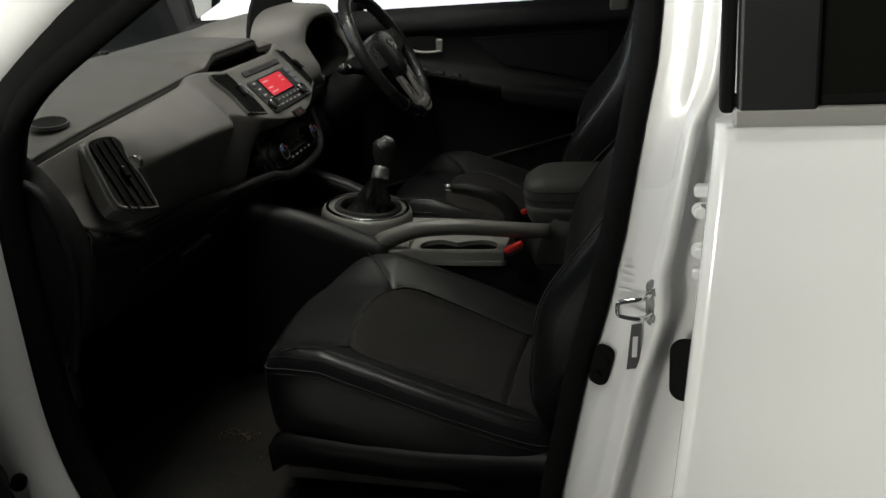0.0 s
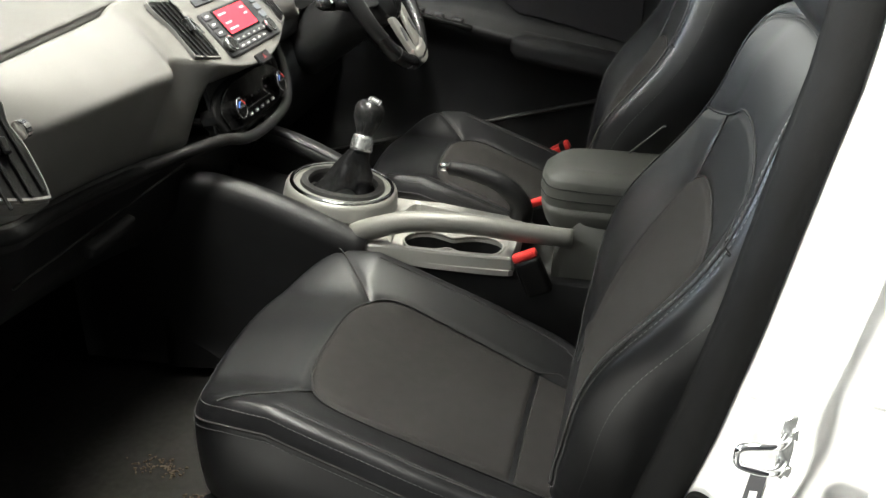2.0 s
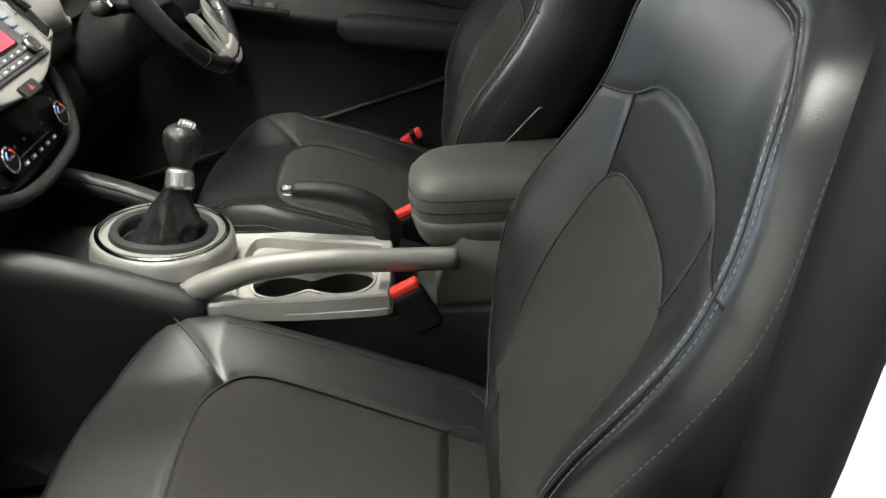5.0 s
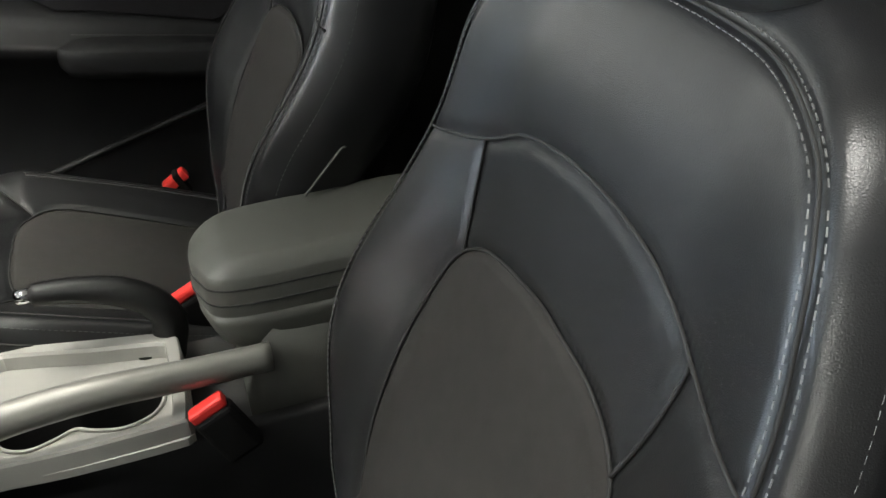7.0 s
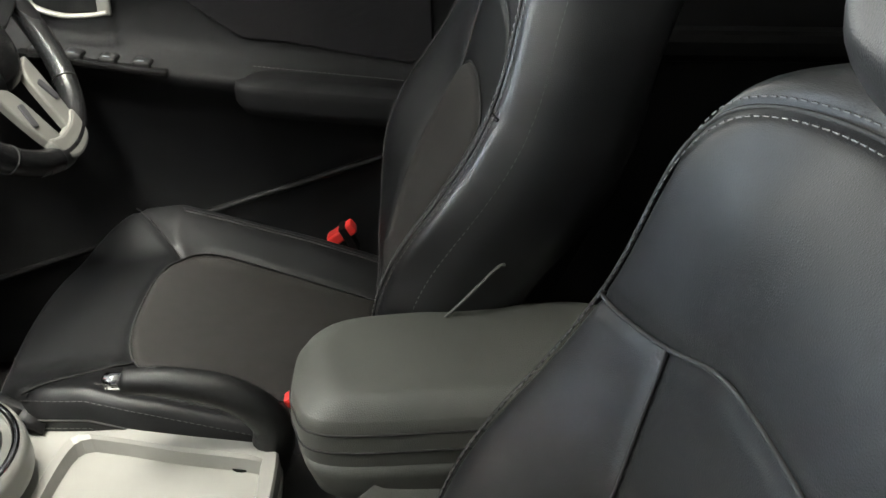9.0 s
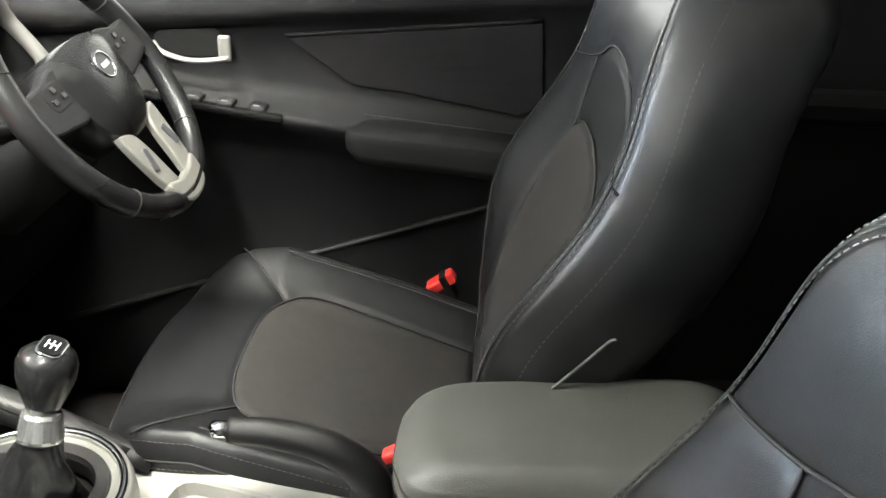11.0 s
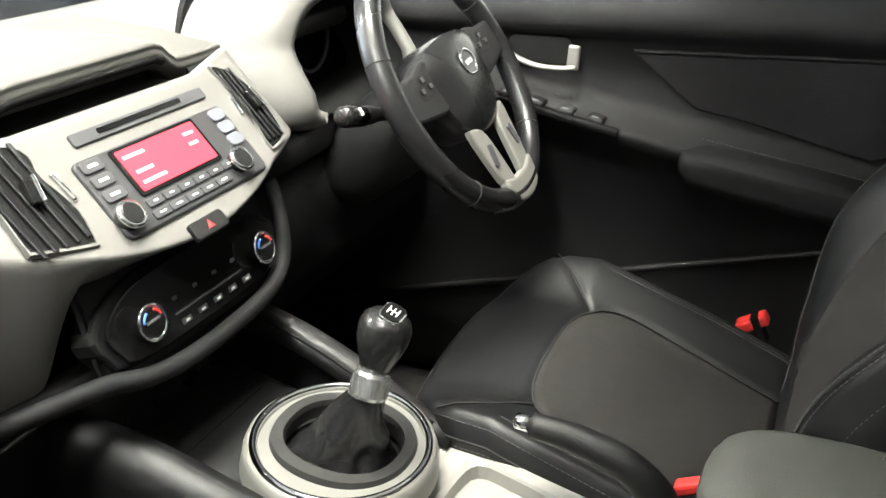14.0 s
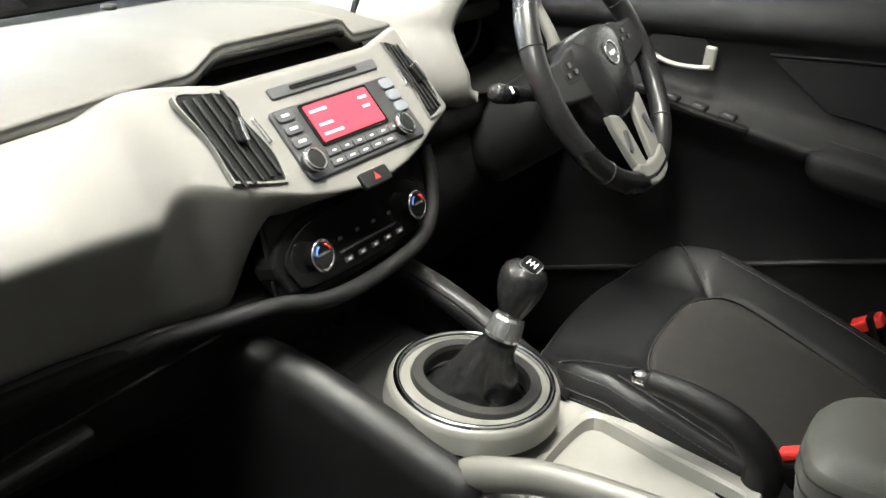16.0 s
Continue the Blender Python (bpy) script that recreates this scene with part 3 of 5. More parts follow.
for y in np.linspace(-0.81, 0.81, 120):
    cx, cz = station(min(y, -0.16))[:2] if y < 0.0 else station(-0.16)[:2]
    k = float(step(np.array([(0.150 - abs(y - 0.012)) / 0.045]))[0])
    c1, z1 = cx + 0.006 * k, cz + 0.025 * k
    p = smooth_open([(c1 - 0.020, z1 - 0.026), (c1 - 0.006, z1 - 0.012), (c1 - 0.005, z1 - 0.001), (c1 - 0.014, z1 + 0.008), (cx - 0.10, cz + 0.022 + 0.014 * k), (cx - 0.25, cz + 0.026), (-0.62, 1.125), (-0.76, 1.105)], 30)
    if k > 0.45:
        hood_edge.append((c1 - 0.008, y, z1 - 0.012))
    rows.append([(a, y, b) for a, b in p])
v, f = solid(rows, 0.02)
top_pad = mesh_part("top_pad", v, f, SOFT, dash)
mesh_part("pod_lip", *tube(hood_edge, 0.0055, n=10), BLACK, top_pad, "dark lip of the clock hood")
# lip below the face, glove box and lower panel
rows = []
for y in np.linspace(-0.775, -0.12, 40):
    lx, lz = station(y)[4:6]
    h = 0.008 + 0.012 * float(step(np.array([(-0.15 - y) / 0.25]))[0])
    rows.append([(lx - 0.016, y, lz - 0.006), (lx - 0.002, y, lz - 0.008), (lx + 0.003, y, lz - 0.014), (lx + 0.001, y, lz - 0.010 - h), (lx - 0.014, y, lz - 0.014 - h), (lx - 0.04, y, lz - 0.016 - h)])
mesh_part("lower_lip", *solid(rows, 0.006), SOFTDARK, dash)
rows = []
for y in np.linspace(-0.81, 0.81, 50):
    lx, lz = station(max(-0.775, min(y, -0.16)))[4:6]
    lz = min(lz, 0.955)
    p = smooth_open([(lx - 0.018, lz - 0.016), (lx - 0.032, lz - 0.05), (lx - 0.06, lz - 0.14), (lx - 0.16, lz - 0.2), (lx - 0.40, lz - 0.22)], 14)
    rows.append([(a, y, b) for a, b in p])
mesh_part("lower_panel", *solid(rows, 0.01), HARD, dash)
glove = mesh_part("glove_box_seam", *tube([(-0.236, y, 0.845) for y in np.linspace(-0.66, -0.20, 12)], 0.0025, n=6), BLACK, dash)
part("glove_box_handle", box((0.02, 0.12, 0.022), pose(-0.245, -0.43, 0.815, 0, 20, 0), 0.006, 3), HARD, dash)
# end cap at the door
rows = []
for t in np.linspace(0, 1, 16):
    z = 1.09 - 0.41 * t
    x = -0.285 + 0.075 * math.sin(math.pi * min(1, t * 1.3)) ** 0.8
    rows.append([(-0.60, -0.82, z), (x - 0.02, -0.82, z), (x, -0.81, z), (x + 0.004, -0.797, z), (x - 0.012, -0.783, z)])
mesh_part("end_cap", *solid(rows, -0.004), HARD, dash)
v, f = tube(smooth_open([(-0.30, -0.826, 1.07), (-0.245, -0.826, 1.04), (-0.222, -0.826, 0.96), (-0.23, -0.826, 0.86), (-0.26, -0.826, 0.76)], 24), 0.008, n=8)
mesh_part("end_cap_rib", v, f, HARD, dash)
# speaker grille on the pad
FG2 = Face((-0.314, -0.682, 1.110), (0, 1, 0), (-0.98, 0, 0.2))
sp_o = [(0.038 * math.cos(a), 0.026 * math.sin(a)) for a in np.arange(48) * 2 * math.pi / 48]
grille = part("speaker_grille", plate(sp_o, 0.006, FG2.lay(0, 0, 0.003), 0.002, hole=[(x * 0.9, y * 0.88) for x, y in sp_o]), SOFT, dash)
part("grille_mesh", plate([(x * 0.9, y * 0.88) for x, y in sp_o], 0.003, FG2.lay(0, 0, 0.004)), BLACK, grille)
for k in range(9):
    u = -0.028 + 0.007 * k
    w = 0.044 * math.sqrt(max(0.05, 1 - (u / 0.035) ** 2))
    part("grille_bar", box((0.002, w, 0.002), FG2.lay(u, 0, 0.0072)), HARD, grille)
part("sun_sensor", disc(0.012, 0.008, pose(-0.66, 0.05, 1.128), 0.003, 24), HARD, dash)

# centre stack
def vent(name, outline, face, parent, n=5, slat_mat=HARD):
    """An air vent: a flat black plate for the shaded well, with slats, a frame and a tab."""
    o = smooth_closed(outline, 40) if len(outline) > 8 else np.array(outline)
    c = o.mean(axis=0)
    ve = part(name, plate([tuple(q) for q in o], 0.003, face.lay(0, 0, 0.0035)), BLACK, parent)
    inner = c + (o - c) * 0.985
    outer = c + (o - c) * 1.05
    part("vent_frame", plate([tuple(q) for q in outer], 0.0065, face.lay(0, 0, 0.001), 0.002, hole=[tuple(q) for q in inner]), FACIA, ve)
    lo, hi = o[:, 1].min(), o[:, 1].max()
    for k in range(n):
        s0 = (k + 0.7) / (n + 0.4)
        # slats run down the vent between its two slanted sides
        top = [q for q in o if q[1] > hi - 0.25 * (hi - lo)]
        bot = [q for q in o if q[1] < lo + 0.25 * (hi - lo)]
        ta, tb = min(q[0] for q in top), max(q[0] for q in top)
        ba, bb = min(q[0] for q in bot), max(q[0] for q in bot)
        p0 = face.at(ba + (bb - ba) * s0, lo + 0.008, 0.008)
        p1 = face.at(ta + (tb - ta) * s0, hi - 0.008, 0.008)
        mid = (p0 + p1) / 2
        d = Vector(p1 - p0)
        m = Matrix.Translation(mid) @ Matrix((Vector(d.normalized()), Vector(face.n).cross(d.normalized()), Vector(face.n))).transposed().to_4x4() @ pose(0, 0, 0, 28, 0, 0)
        part("slat", box((d.length, 0.0075, 0.002), m, 0.0006, 1), slat_mat, ve)
    return ve


vent("centre_vent", [(-0.199, 0.118), (-0.165, 0.116), (-0.138, 0.109), (-0.129, 0.095), (-0.134, 0.076), (-0.128, 0.054), (-0.124, 0.030), (-0.130, 0.002), (-0.138, -0.001), (-0.187, 0.014), (-0.193, 0.022), (-0.191, 0.066)], FS, dash, n=5)
vent("centre_vent", [(0.160, 0.118), (0.170, 0.116), (0.185, 0.103), (0.198, 0.072), (0.197, 0.036), (0.187, 0.010), (0.158, 0.002), (0.156, 0.010), (0.160, 0.030), (0.168, 0.060), (0.164, 0.092)], FS, dash, n=4)
FV = Face((-0.206, -0.704, 1.026), (0.05, 0.998, 0.034), (-0.565, 0.0, 0.825))
# slats blackened here to paint in the shade of a deep opening
vent("side_vent", [(0.0, 0.066), (0.03, 0.070), (0.064, 0.060), (0.068, 0.045), (0.055, 0.02), (0.054, -0.01), (0.040, -0.060), (0.03, -0.066), (-0.02, -0.045), (-0.034, -0.028), (-0.015, 0.03)], FV, dash, n=4, slat_mat=BLACK)
sv = [(0.0, 0.066), (0.03, 0.070), (0.064, 0.060), (0.068, 0.045), (0.055, 0.02), (0.054, -0.01), (0.040, -0.060), (0.03, -0.066), (-0.02, -0.045), (-0.034, -0.028), (-0.015, 0.03)]
part("vent_housing", plate([(0.018 + (x - 0.018) * 1.12, y * 1.10) for x, y in smooth_closed(sv, 40)], 0.026, FV.lay(0, 0, -0.026), 0.003, 2), FACIA, dash)
tab = part("vent_wheel", disc(0.012, 0.010, FV.lay(0.070, 0.010, 0.004, 0) @ pose(0, 0, 0, 0, 90, 0), 0.002, 24), CHROME, dash)
part("vent_tab", box((0.022, 0.012, 0.010), FV.lay(0.022, 0.002, 0.012, 70), 0.003), GLOSS, dash)
for u, v_, t in ((-0.156, 0.062, 75), (0.178, 0.062, 96)):
    part("vent_tab", box((0.026, 0.012, 0.012), FS.lay(u, v_, 0.011, t), 0.003), GLOSS, dash)
    part("vent_tab_edge", box((0.028, 0.004, 0.004), FS.lay(u + 0.005, v_, 0.0165, t), 0.001), CHROME, dash)
part("vent_wheel", box((0.006, 0.034, 0.008), FS.lay(-0.1195, 0.058, 0.004, 6), 0.0025), CHROME, dash)
part("vent_wheel", box((0.005, 0.026, 0.008), FS.lay(0.156, 0.066, 0.004, -8), 0.0025), CHROME, dash)

radio = thing("car_radio", FS.at(0, 0.03), "silver-grey car radio with red display, black keys and two knobs", "car radio")
part("slot_bezel", plate(round_rect(0.200, 0.014, 0.003, 4, 0.022, 0.0945), 0.003, FS.lay(0, 0, 0.004), 0.001), BUTTON, radio)
part("cd_slot", plate(round_rect(0.125, 0.0055, 0.002, 3, 0.018, 0.0950), 0.001, FS.lay(0, 0, 0.0071)), GLOSS, radio)
bez = part("bezel", plate(round_rect(0.226, 0.090, 0.008, 5, 0.014, 0.029), 0.005, FS.lay(0, 0, 0.0035), 0.002), RADIOGREY, radio)
part("display_frame", plate(round_rect(0.127, 0.055, 0.003, 3, 0.009, 0.0435), 0.002, FS.lay(0, 0, 0.0085), 0.0005), GLOSS, radio)
scr = part("display", plate(round_rect(0.117, 0.047, 0.002, 3, 0.009, 0.0435), 0.0008, FS.lay(0, 0, 0.0105)), SCREEN, radio, "glowing red display")
for u, v_, w in ((-0.030, 0.058, 0.030), (-0.030, 0.040, 0.024), (-0.026, 0.028, 0.034), (0.052, 0.056, 0.016), (0.050, 0.044, 0.014)):
    part("display_line", box((w, 0.0035, 0.0004), FS.lay(u, v_, 0.0116)), SCREENTEXT, scr)
for s in (-1, 1):
    kn = part("knob", disc(0.0125, 0.016, FS.lay(s * 0.0875, 0.004, 0.013), 0.002), KNOB, radio)
    v, f = tube([FS.at(s * 0.0875 + 0.0125 * math.cos(a), 0.004 + 0.0125 * math.sin(a), 0.018) for a in np.linspace(0, 2 * math.pi, 33)[:-1]], 0.003, True, 8)
    mesh_part("knob_ring", v, f, CHROME, kn)
for k in range(3):
    b = part("button", plate(round_rect(0.027, 0.0135, 0.004, 4), 0.003, FS.lay(-0.0805, 0.0640 - 0.0168 * k, 0.008), 0.001), BUTTON, radio)
    part("legend", box((0.012, 0.003, 0.0004), FS.lay(-0.0805, 0.0640 - 0.0168 * k, 0.0113)), LEGEND, b)
for k in range(3):
    b = part("button", plate(round_rect(0.024, 0.0145, 0.006, 4), 0.003, FS.lay(0.111, 0.0630 - 0.0168 * k, 0.008), 0.001), PALEKEY, radio)
for k in range(6):
    b = part("button", plate(round_rect(0.0222, 0.0095, 0.002, 3), 0.003, FS.lay(-0.045 + 0.0238 * k, 0.0075, 0.008), 0.001), BUTTON, radio)
    part("legend", box((0.006, 0.002, 0.0004), FS.lay(-0.045 + 0.0238 * k, 0.0075, 0.0113)), LEGEND, b)
for k in range(5):
    b = part("button", plate(round_rect(0.0235, 0.0095, 0.002, 3), 0.003, FS.lay(-0.047 + 0.0247 * k, -0.0055, 0.008), 0.001), BUTTON, radio)
    part("legend", box((0.009, 0.002, 0.0004), FS.lay(-0.047 + 0.0247 * k, -0.0055, 0.0113)), LEGEND, b)

# clock pod under the hood of the pad
FP = Face((-0.345, 0.012, 1.105), (0, 1, 0), (-0.35, 0, 0.937))
pod = part("clock_pod", plate(round_rect(0.27, 0.06, 0.02, 6), 0.010, FP.lay(0, 0.0, -0.014), 0.002), BLACK, dash)
part("pod_floor", box((0.07, 0.26, 0.006), pose(-0.322, 0.012, 1.086, 0, 8, 0), 0.002), BLACK, pod)
part("clock_glass", plate(round_rect(0.150, 0.026, 0.004, 4), 0.002, FP.lay(0, 0.006, -0.003)), GLOSS, pod)

# hazard switch and climate panel
hz = thing("hazard_switch", FS.at(-0.02, -0.042), "dark grey hazard switch with a red triangle", "switch")
part("key", plate(round_rect(0.052, 0.02, 0.004, 4), 0.006, FS.lay(-0.006, -0.039, 0.003), 0.0015), HARD, hz)
part("triangle", plate([(-0.006, -0.004), (0.006, -0.004), (0, 0.006)], 0.0005, FS.lay(-0.006, -0.039, 0.0092)), DIMRED, hz)
a75 = radians(72)
FC = Face((-0.19, 0.0, 0.905), (0, 1, 0), (-math.cos(a75), 0, math.sin(a75)))
bowl = [(-0.165, 0.030), (-0.09, 0.066), (0.09, 0.066), (0.165, 0.030), (0.162, -0.012), (0.12, -0.038), (-0.12, -0.038), (-0.162, -0.012)]
part("climate_surround", plate([tuple(q) for q in smooth_closed([(x * 0.9, z * 0.8) for x, z in bowl], 60)], 0.03, FC.lay(0, 0, -0.03), 0.006, 3), BLACK, dash)
rows = []
for y in np.linspace(-0.150, 0.145, 36):
    k = float(step(np.array([(abs(y) - 0.140) / 0.03]))[0])
    rows.append([((-0.204 - 0.325 * (z - 0.9)) * (1 - k) - (0.204 - 0.1 * max(0, z - 0.89)) * k, y, z) for z in np.linspace(0.985, 0.862, 12)])
mesh_part("stack_cheek", *solid(rows, 0.006), HARD, dash)
lip = smooth_open([(station(y)[4] + 0.003, y, station(y)[5] - 0.016) for y in (-0.745, -0.66, -0.57, -0.46, -0.36, -0.29)] + [(-0.203, -0.215, 0.880), (-0.180, -0.160, 0.880), (-0.168, -0.115, 0.868), (-0.163, -0.06, 0.862), (-0.163, 0.02, 0.862), (-0.168, 0.095, 0.868), (-0.178, 0.137, 0.890), (-0.192, 0.158, 0.93), (-0.21, 0.168, 0.97)], 110)
mesh_part("climate_lip", *tube(lip, 0.010, n=12), DOORPLASTIC, dash)
clim = thing("climate_panel", FC.at(0, 0), "gloss black climate control panel with two chrome knobs", "climate control")
part("panel", plate([tuple(q) for q in smooth_closed([(a * 0.82, b * 0.70) for a, b in bowl], 60)], 0.004, FC.lay(0, 0, 0.001), 0.0015), GLOSS, clim)
for s in (-1, 1):
    kn = part("knob", disc(0.017, 0.018, FC.lay(s * 0.096, 0.006, 0.013), 0.003), GLOSS, clim)
    v, f = tube([FC.at(s * 0.096 + 0.017 * math.cos(a), 0.006 + 0.017 * math.sin(a), 0.02) for a in np.linspace(0, 2 * math.pi, 33)[:-1]], 0.0022, True, 8)
    mesh_part("knob_ring", v, f, CHROME, kn)
    for lo_a, mm_ in ((0.3, RED), (2.0, BLUE)):
        v, f = tube([FC.at(s * 0.096 + 0.0125 * math.cos(t), 0.006 + 0.0125 * math.sin(t), 0.0222) for t in np.linspace(lo_a, lo_a + 0.9, 10)], 0.0014, n=6)
        mesh_part("colour_arc", v, f, mm_, kn)
    part("knob_mark", box((0.02, 0.003, 0.0006), FC.lay(s * 0.096, 0.008, 0.0224)), STEEL, kn)
part("bright_strip", box((0.112, 0.0022, 0.001), FC.lay(0.005, -0.0055, 0.0055)), STEEL, clim)
for k in range(5):
    b = part("button", box((0.014, 0.006, 0.002), FC.lay(-0.040 + 0.0262 * k, -0.0170, 0.0055), 0.0006), BUTTON, clim)
    part("legend", box((0.006, 0.0025, 0.0004), FC.lay(-0.040 + 0.0262 * k, -0.0170, 0.0068)), LEGEND, b)
for k in range(4):
    part("legend", box((0.007, 0.004, 0.0004), FC.lay(-0.045 + 0.033 * k, 0.010, 0.0053)), BUTTON, clim)

# instrument hood and cluster
def hood_point(x, w, h, a, low=0.2):
    c, q = math.cos(a), math.sin(a)
    z = 1.035 + h * (1 if q > 0 else low) * math.copysign(abs(q) ** 0.7, q)
    return (x + 0.6 * min(0.06, max(0, 1.10 - z)), 0.435 - w * math.copysign(abs(c) ** 0.68, c), z)


rows = []
for a in np.linspace(-0.75, math.pi + 0.75, 73):
    rows.append([hood_point(-0.262, 0.143, 0.114, a, 0.3), hood_point(-0.250, 0.147, 0.119, a, 0.3), hood_point(-0.249, 0.153, 0.126, a, 0.32), hood_point(-0.262, 0.172, 0.140, a, 0.34), hood_point(-0.35, 0.215, 0.146, a, 0.34), hood_point(-0.55, 0.235, 0.11, a)])
mesh_part("instrument_hood", *solid(rows, -0.006), FACIA, dash)
rows = []
for a in np.linspace(0, 2 * math.pi, 73):
    rows.append([hood_point(-0.256, 0.145, 0.116, a, 0.3), hood_point(-0.36, 0.140, 0.112, a, 0.3)])
mesh_part("instrument_tunnel", *solid(rows, 0.003), BLACK, dash)
# panel between the radio and the instruments, blackened to stand for hood shade
rows = []
for y in np.linspace(0.150, 0.70, 40):
    k = float(step(np.array([(y - 0.205) / 0.03]))[0])
    rows.append([(-0.30 + 0.035 * k, y, 1.10 * (1 - k) + 0.992 * k), (-0.262 + 0.01 * k, y, 1.03 * (1 - k) + 0.990 * k), (-0.236, y, 0.985), (-0.232, y, 0.962), (-0.250, y, 0.948), (-0.27, y, 0.945)])
mesh_part("instrument_panel", *solid(rows, 0.006), HARD, dash)
part("instrument_well", disc(0.21, 0.01, pose(-0.362, 0.42, 1.035, 0, 85, 0), 0.002), BLACK, dash)
for s in (-1, 1):
    v, f = tube([(-0.345, 0.435 + s * 0.066 + 0.052 * math.cos(a), 1.07 + 0.052 * math.sin(a)) for a in np.linspace(0, 2 * math.pi, 41)[:-1]], 0.004, True, 8)
    mesh_part("dial_ring", v, f, BUTTON, dash)
rows = []
for y in np.linspace(0.155, 0.735, 30):
    rows.append([(-0.27, y, 0.955), (-0.245, y, 0.93), (-0.235, y, 0.88), (-0.25, y, 0.80), (-0.30, y, 0.72)])
mesh_part("driver_panel", *solid(rows, 0.01), DOORPLASTIC, dash)

# ---- steering wheel ----
aw = radians(60)
tw = radians(5)
_u, _v = np.array((0, 1.0, 0)), np.array((-math.cos(aw), 0, math.sin(aw)))
FW = Face((-0.066, 0.410, 1.050), _u * math.cos(tw) + _v * math.sin(tw), -_u * math.sin(tw) + _v * math.cos(tw))
wheel = thing("steering_wheel", FW.at(0, 0, -0.05), "black leather steering wheel with satin silver lower spoke", "steering wheel")
v, f = tube([FW.at(0.174 * math.sin(a), 0.174 * math.cos(a)) for a in np.linspace(0, 2 * math.pi, 97)[:-1]], 0.0165, True, 16)
mesh_part("rim", v, f, RIM, wheel)
hub = [(-0.075, 0.045), (0.0, 0.058), (0.075, 0.045), (0.082, 0.0), (0.065, -0.05), (0.03, -0.075), (-0.03, -0.075), (-0.065, -0.05), (-0.082, 0.0)]
v, f = pad(smooth_closed(hub, 80), (0, -0.01), FW, lambda p, r: 0.028 - 0.02 * r ** 3, 20, [(0.02, 0.02), (0.0, 0.05)])
hubm = mesh_part("airbag_cover", v, f, RIM, wheel)
part("badge", disc(0.019, 0.003, FW.lay(0, 0.012, 0.0265), 0.001, 40), BUTTON, hubm, "plain oval badge")
v, f = tube([FW.at(0.019 * math.cos(t), 0.012 + 0.017 * math.sin(t), 0.028) for t in np.linspace(0, 2 * math.pi, 41)[:-1]], 0.0018, True, 8)
mesh_part("badge_ring", v, f, CHROME, hubm)
part("badge_bar", box((0.022, 0.007, 0.001), FW.lay(0, 0.012, 0.0285), 0.0003, 1), STEEL, hubm)
for s in (-1, 1):
    part("side_spoke", plate([tuple(q) for q in smooth_closed([(s * 0.07, 0.045), (s * 0.12, 0.04), (s * 0.172, 0.035), (s * 0.172, -0.005), (s * 0.12, -0.02), (s * 0.07, -0.02)], 40)][::s], 0.016, FW.lay(0, 0, -0.006), 0.004), HARD, wheel)
    sw = part("switch_pad", plate(round_rect(0.05, 0.034, 0.012, 5), 0.003, FW.lay(s * 0.105, 0.02, 0.0075), 0.002), HARD, wheel)
    for du, dv in ((0.0, 0.009), (-0.012, -0.003), (0.012, -0.003)):
        part("wheel_key", box((0.010, 0.008, 0.002), FW.lay(s * 0.105 + du, 0.019 + dv, 0.0112), 0.0008, 1), KNOB, sw)
    part("lower_spoke", plate([tuple(q) for q in smooth_closed([(s * 0.028, -0.078), (s * 0.058, -0.062), (s * 0.064, -0.072), (s * 0.052, -0.14), (s * 0.034, -0.168), (s * 0.014, -0.168), (s * 0.016, -0.14)], 40)][::s], 0.010, FW.lay(0, 0, 0.002), 0.003), SILVER, wheel, "satin silver spoke")
    part("spoke_key", plate(round_rect(0.012, 0.032, 0.003, 3), 0.003, FW.lay(s * 0.043, -0.108, 0.0115, s * 14), 0.001), BUTTON, wheel)
part("spoke_foot", plate([tuple(q) for q in smooth_closed([(-0.05, -0.145), (-0.02, -0.152), (0.02, -0.152), (0.05, -0.145), (0.04, -0.178), (0.0, -0.188), (-0.04, -0.178)], 40)], 0.012, FW.lay(0, 0, 0.004), 0.004), SILVER, wheel, "satin silver foot")
for a in (2.35, -2.35, 1.15, -1.15):
    ring = [FW.at(0.174 * math.sin(a) + 0.0168 * math.cos(b) * math.sin(a), 0.174 * math.cos(a) + 0.0168 * math.cos(b) * math.cos(a), 0.0168 * math.sin(b)) for b in np.linspace(0, 2 * math.pi, 21)[:-1]]
    v, f = tube(ring, 0.0009, True, 6)
    mesh_part("rim_joint", v, f, SEAM, wheel)
rows = []
for t in np.linspace(0, 1, 8):
    c = FW.at(0, -0.015 - 0.02 * t, -0.02 - 0.20 * t)
    r = 0.045 + 0.02 * min(1, t * 3)
    rows.append([tuple(c + FW.u * r * 1.15 * math.cos(a) + FW.v * r * math.sin(a)) for a in np.linspace(0, 2 * math.pi, 25)[:-1]])
mesh_part("column_shroud", *loft(rows, close_row=True, caps=True), HARD, wheel)
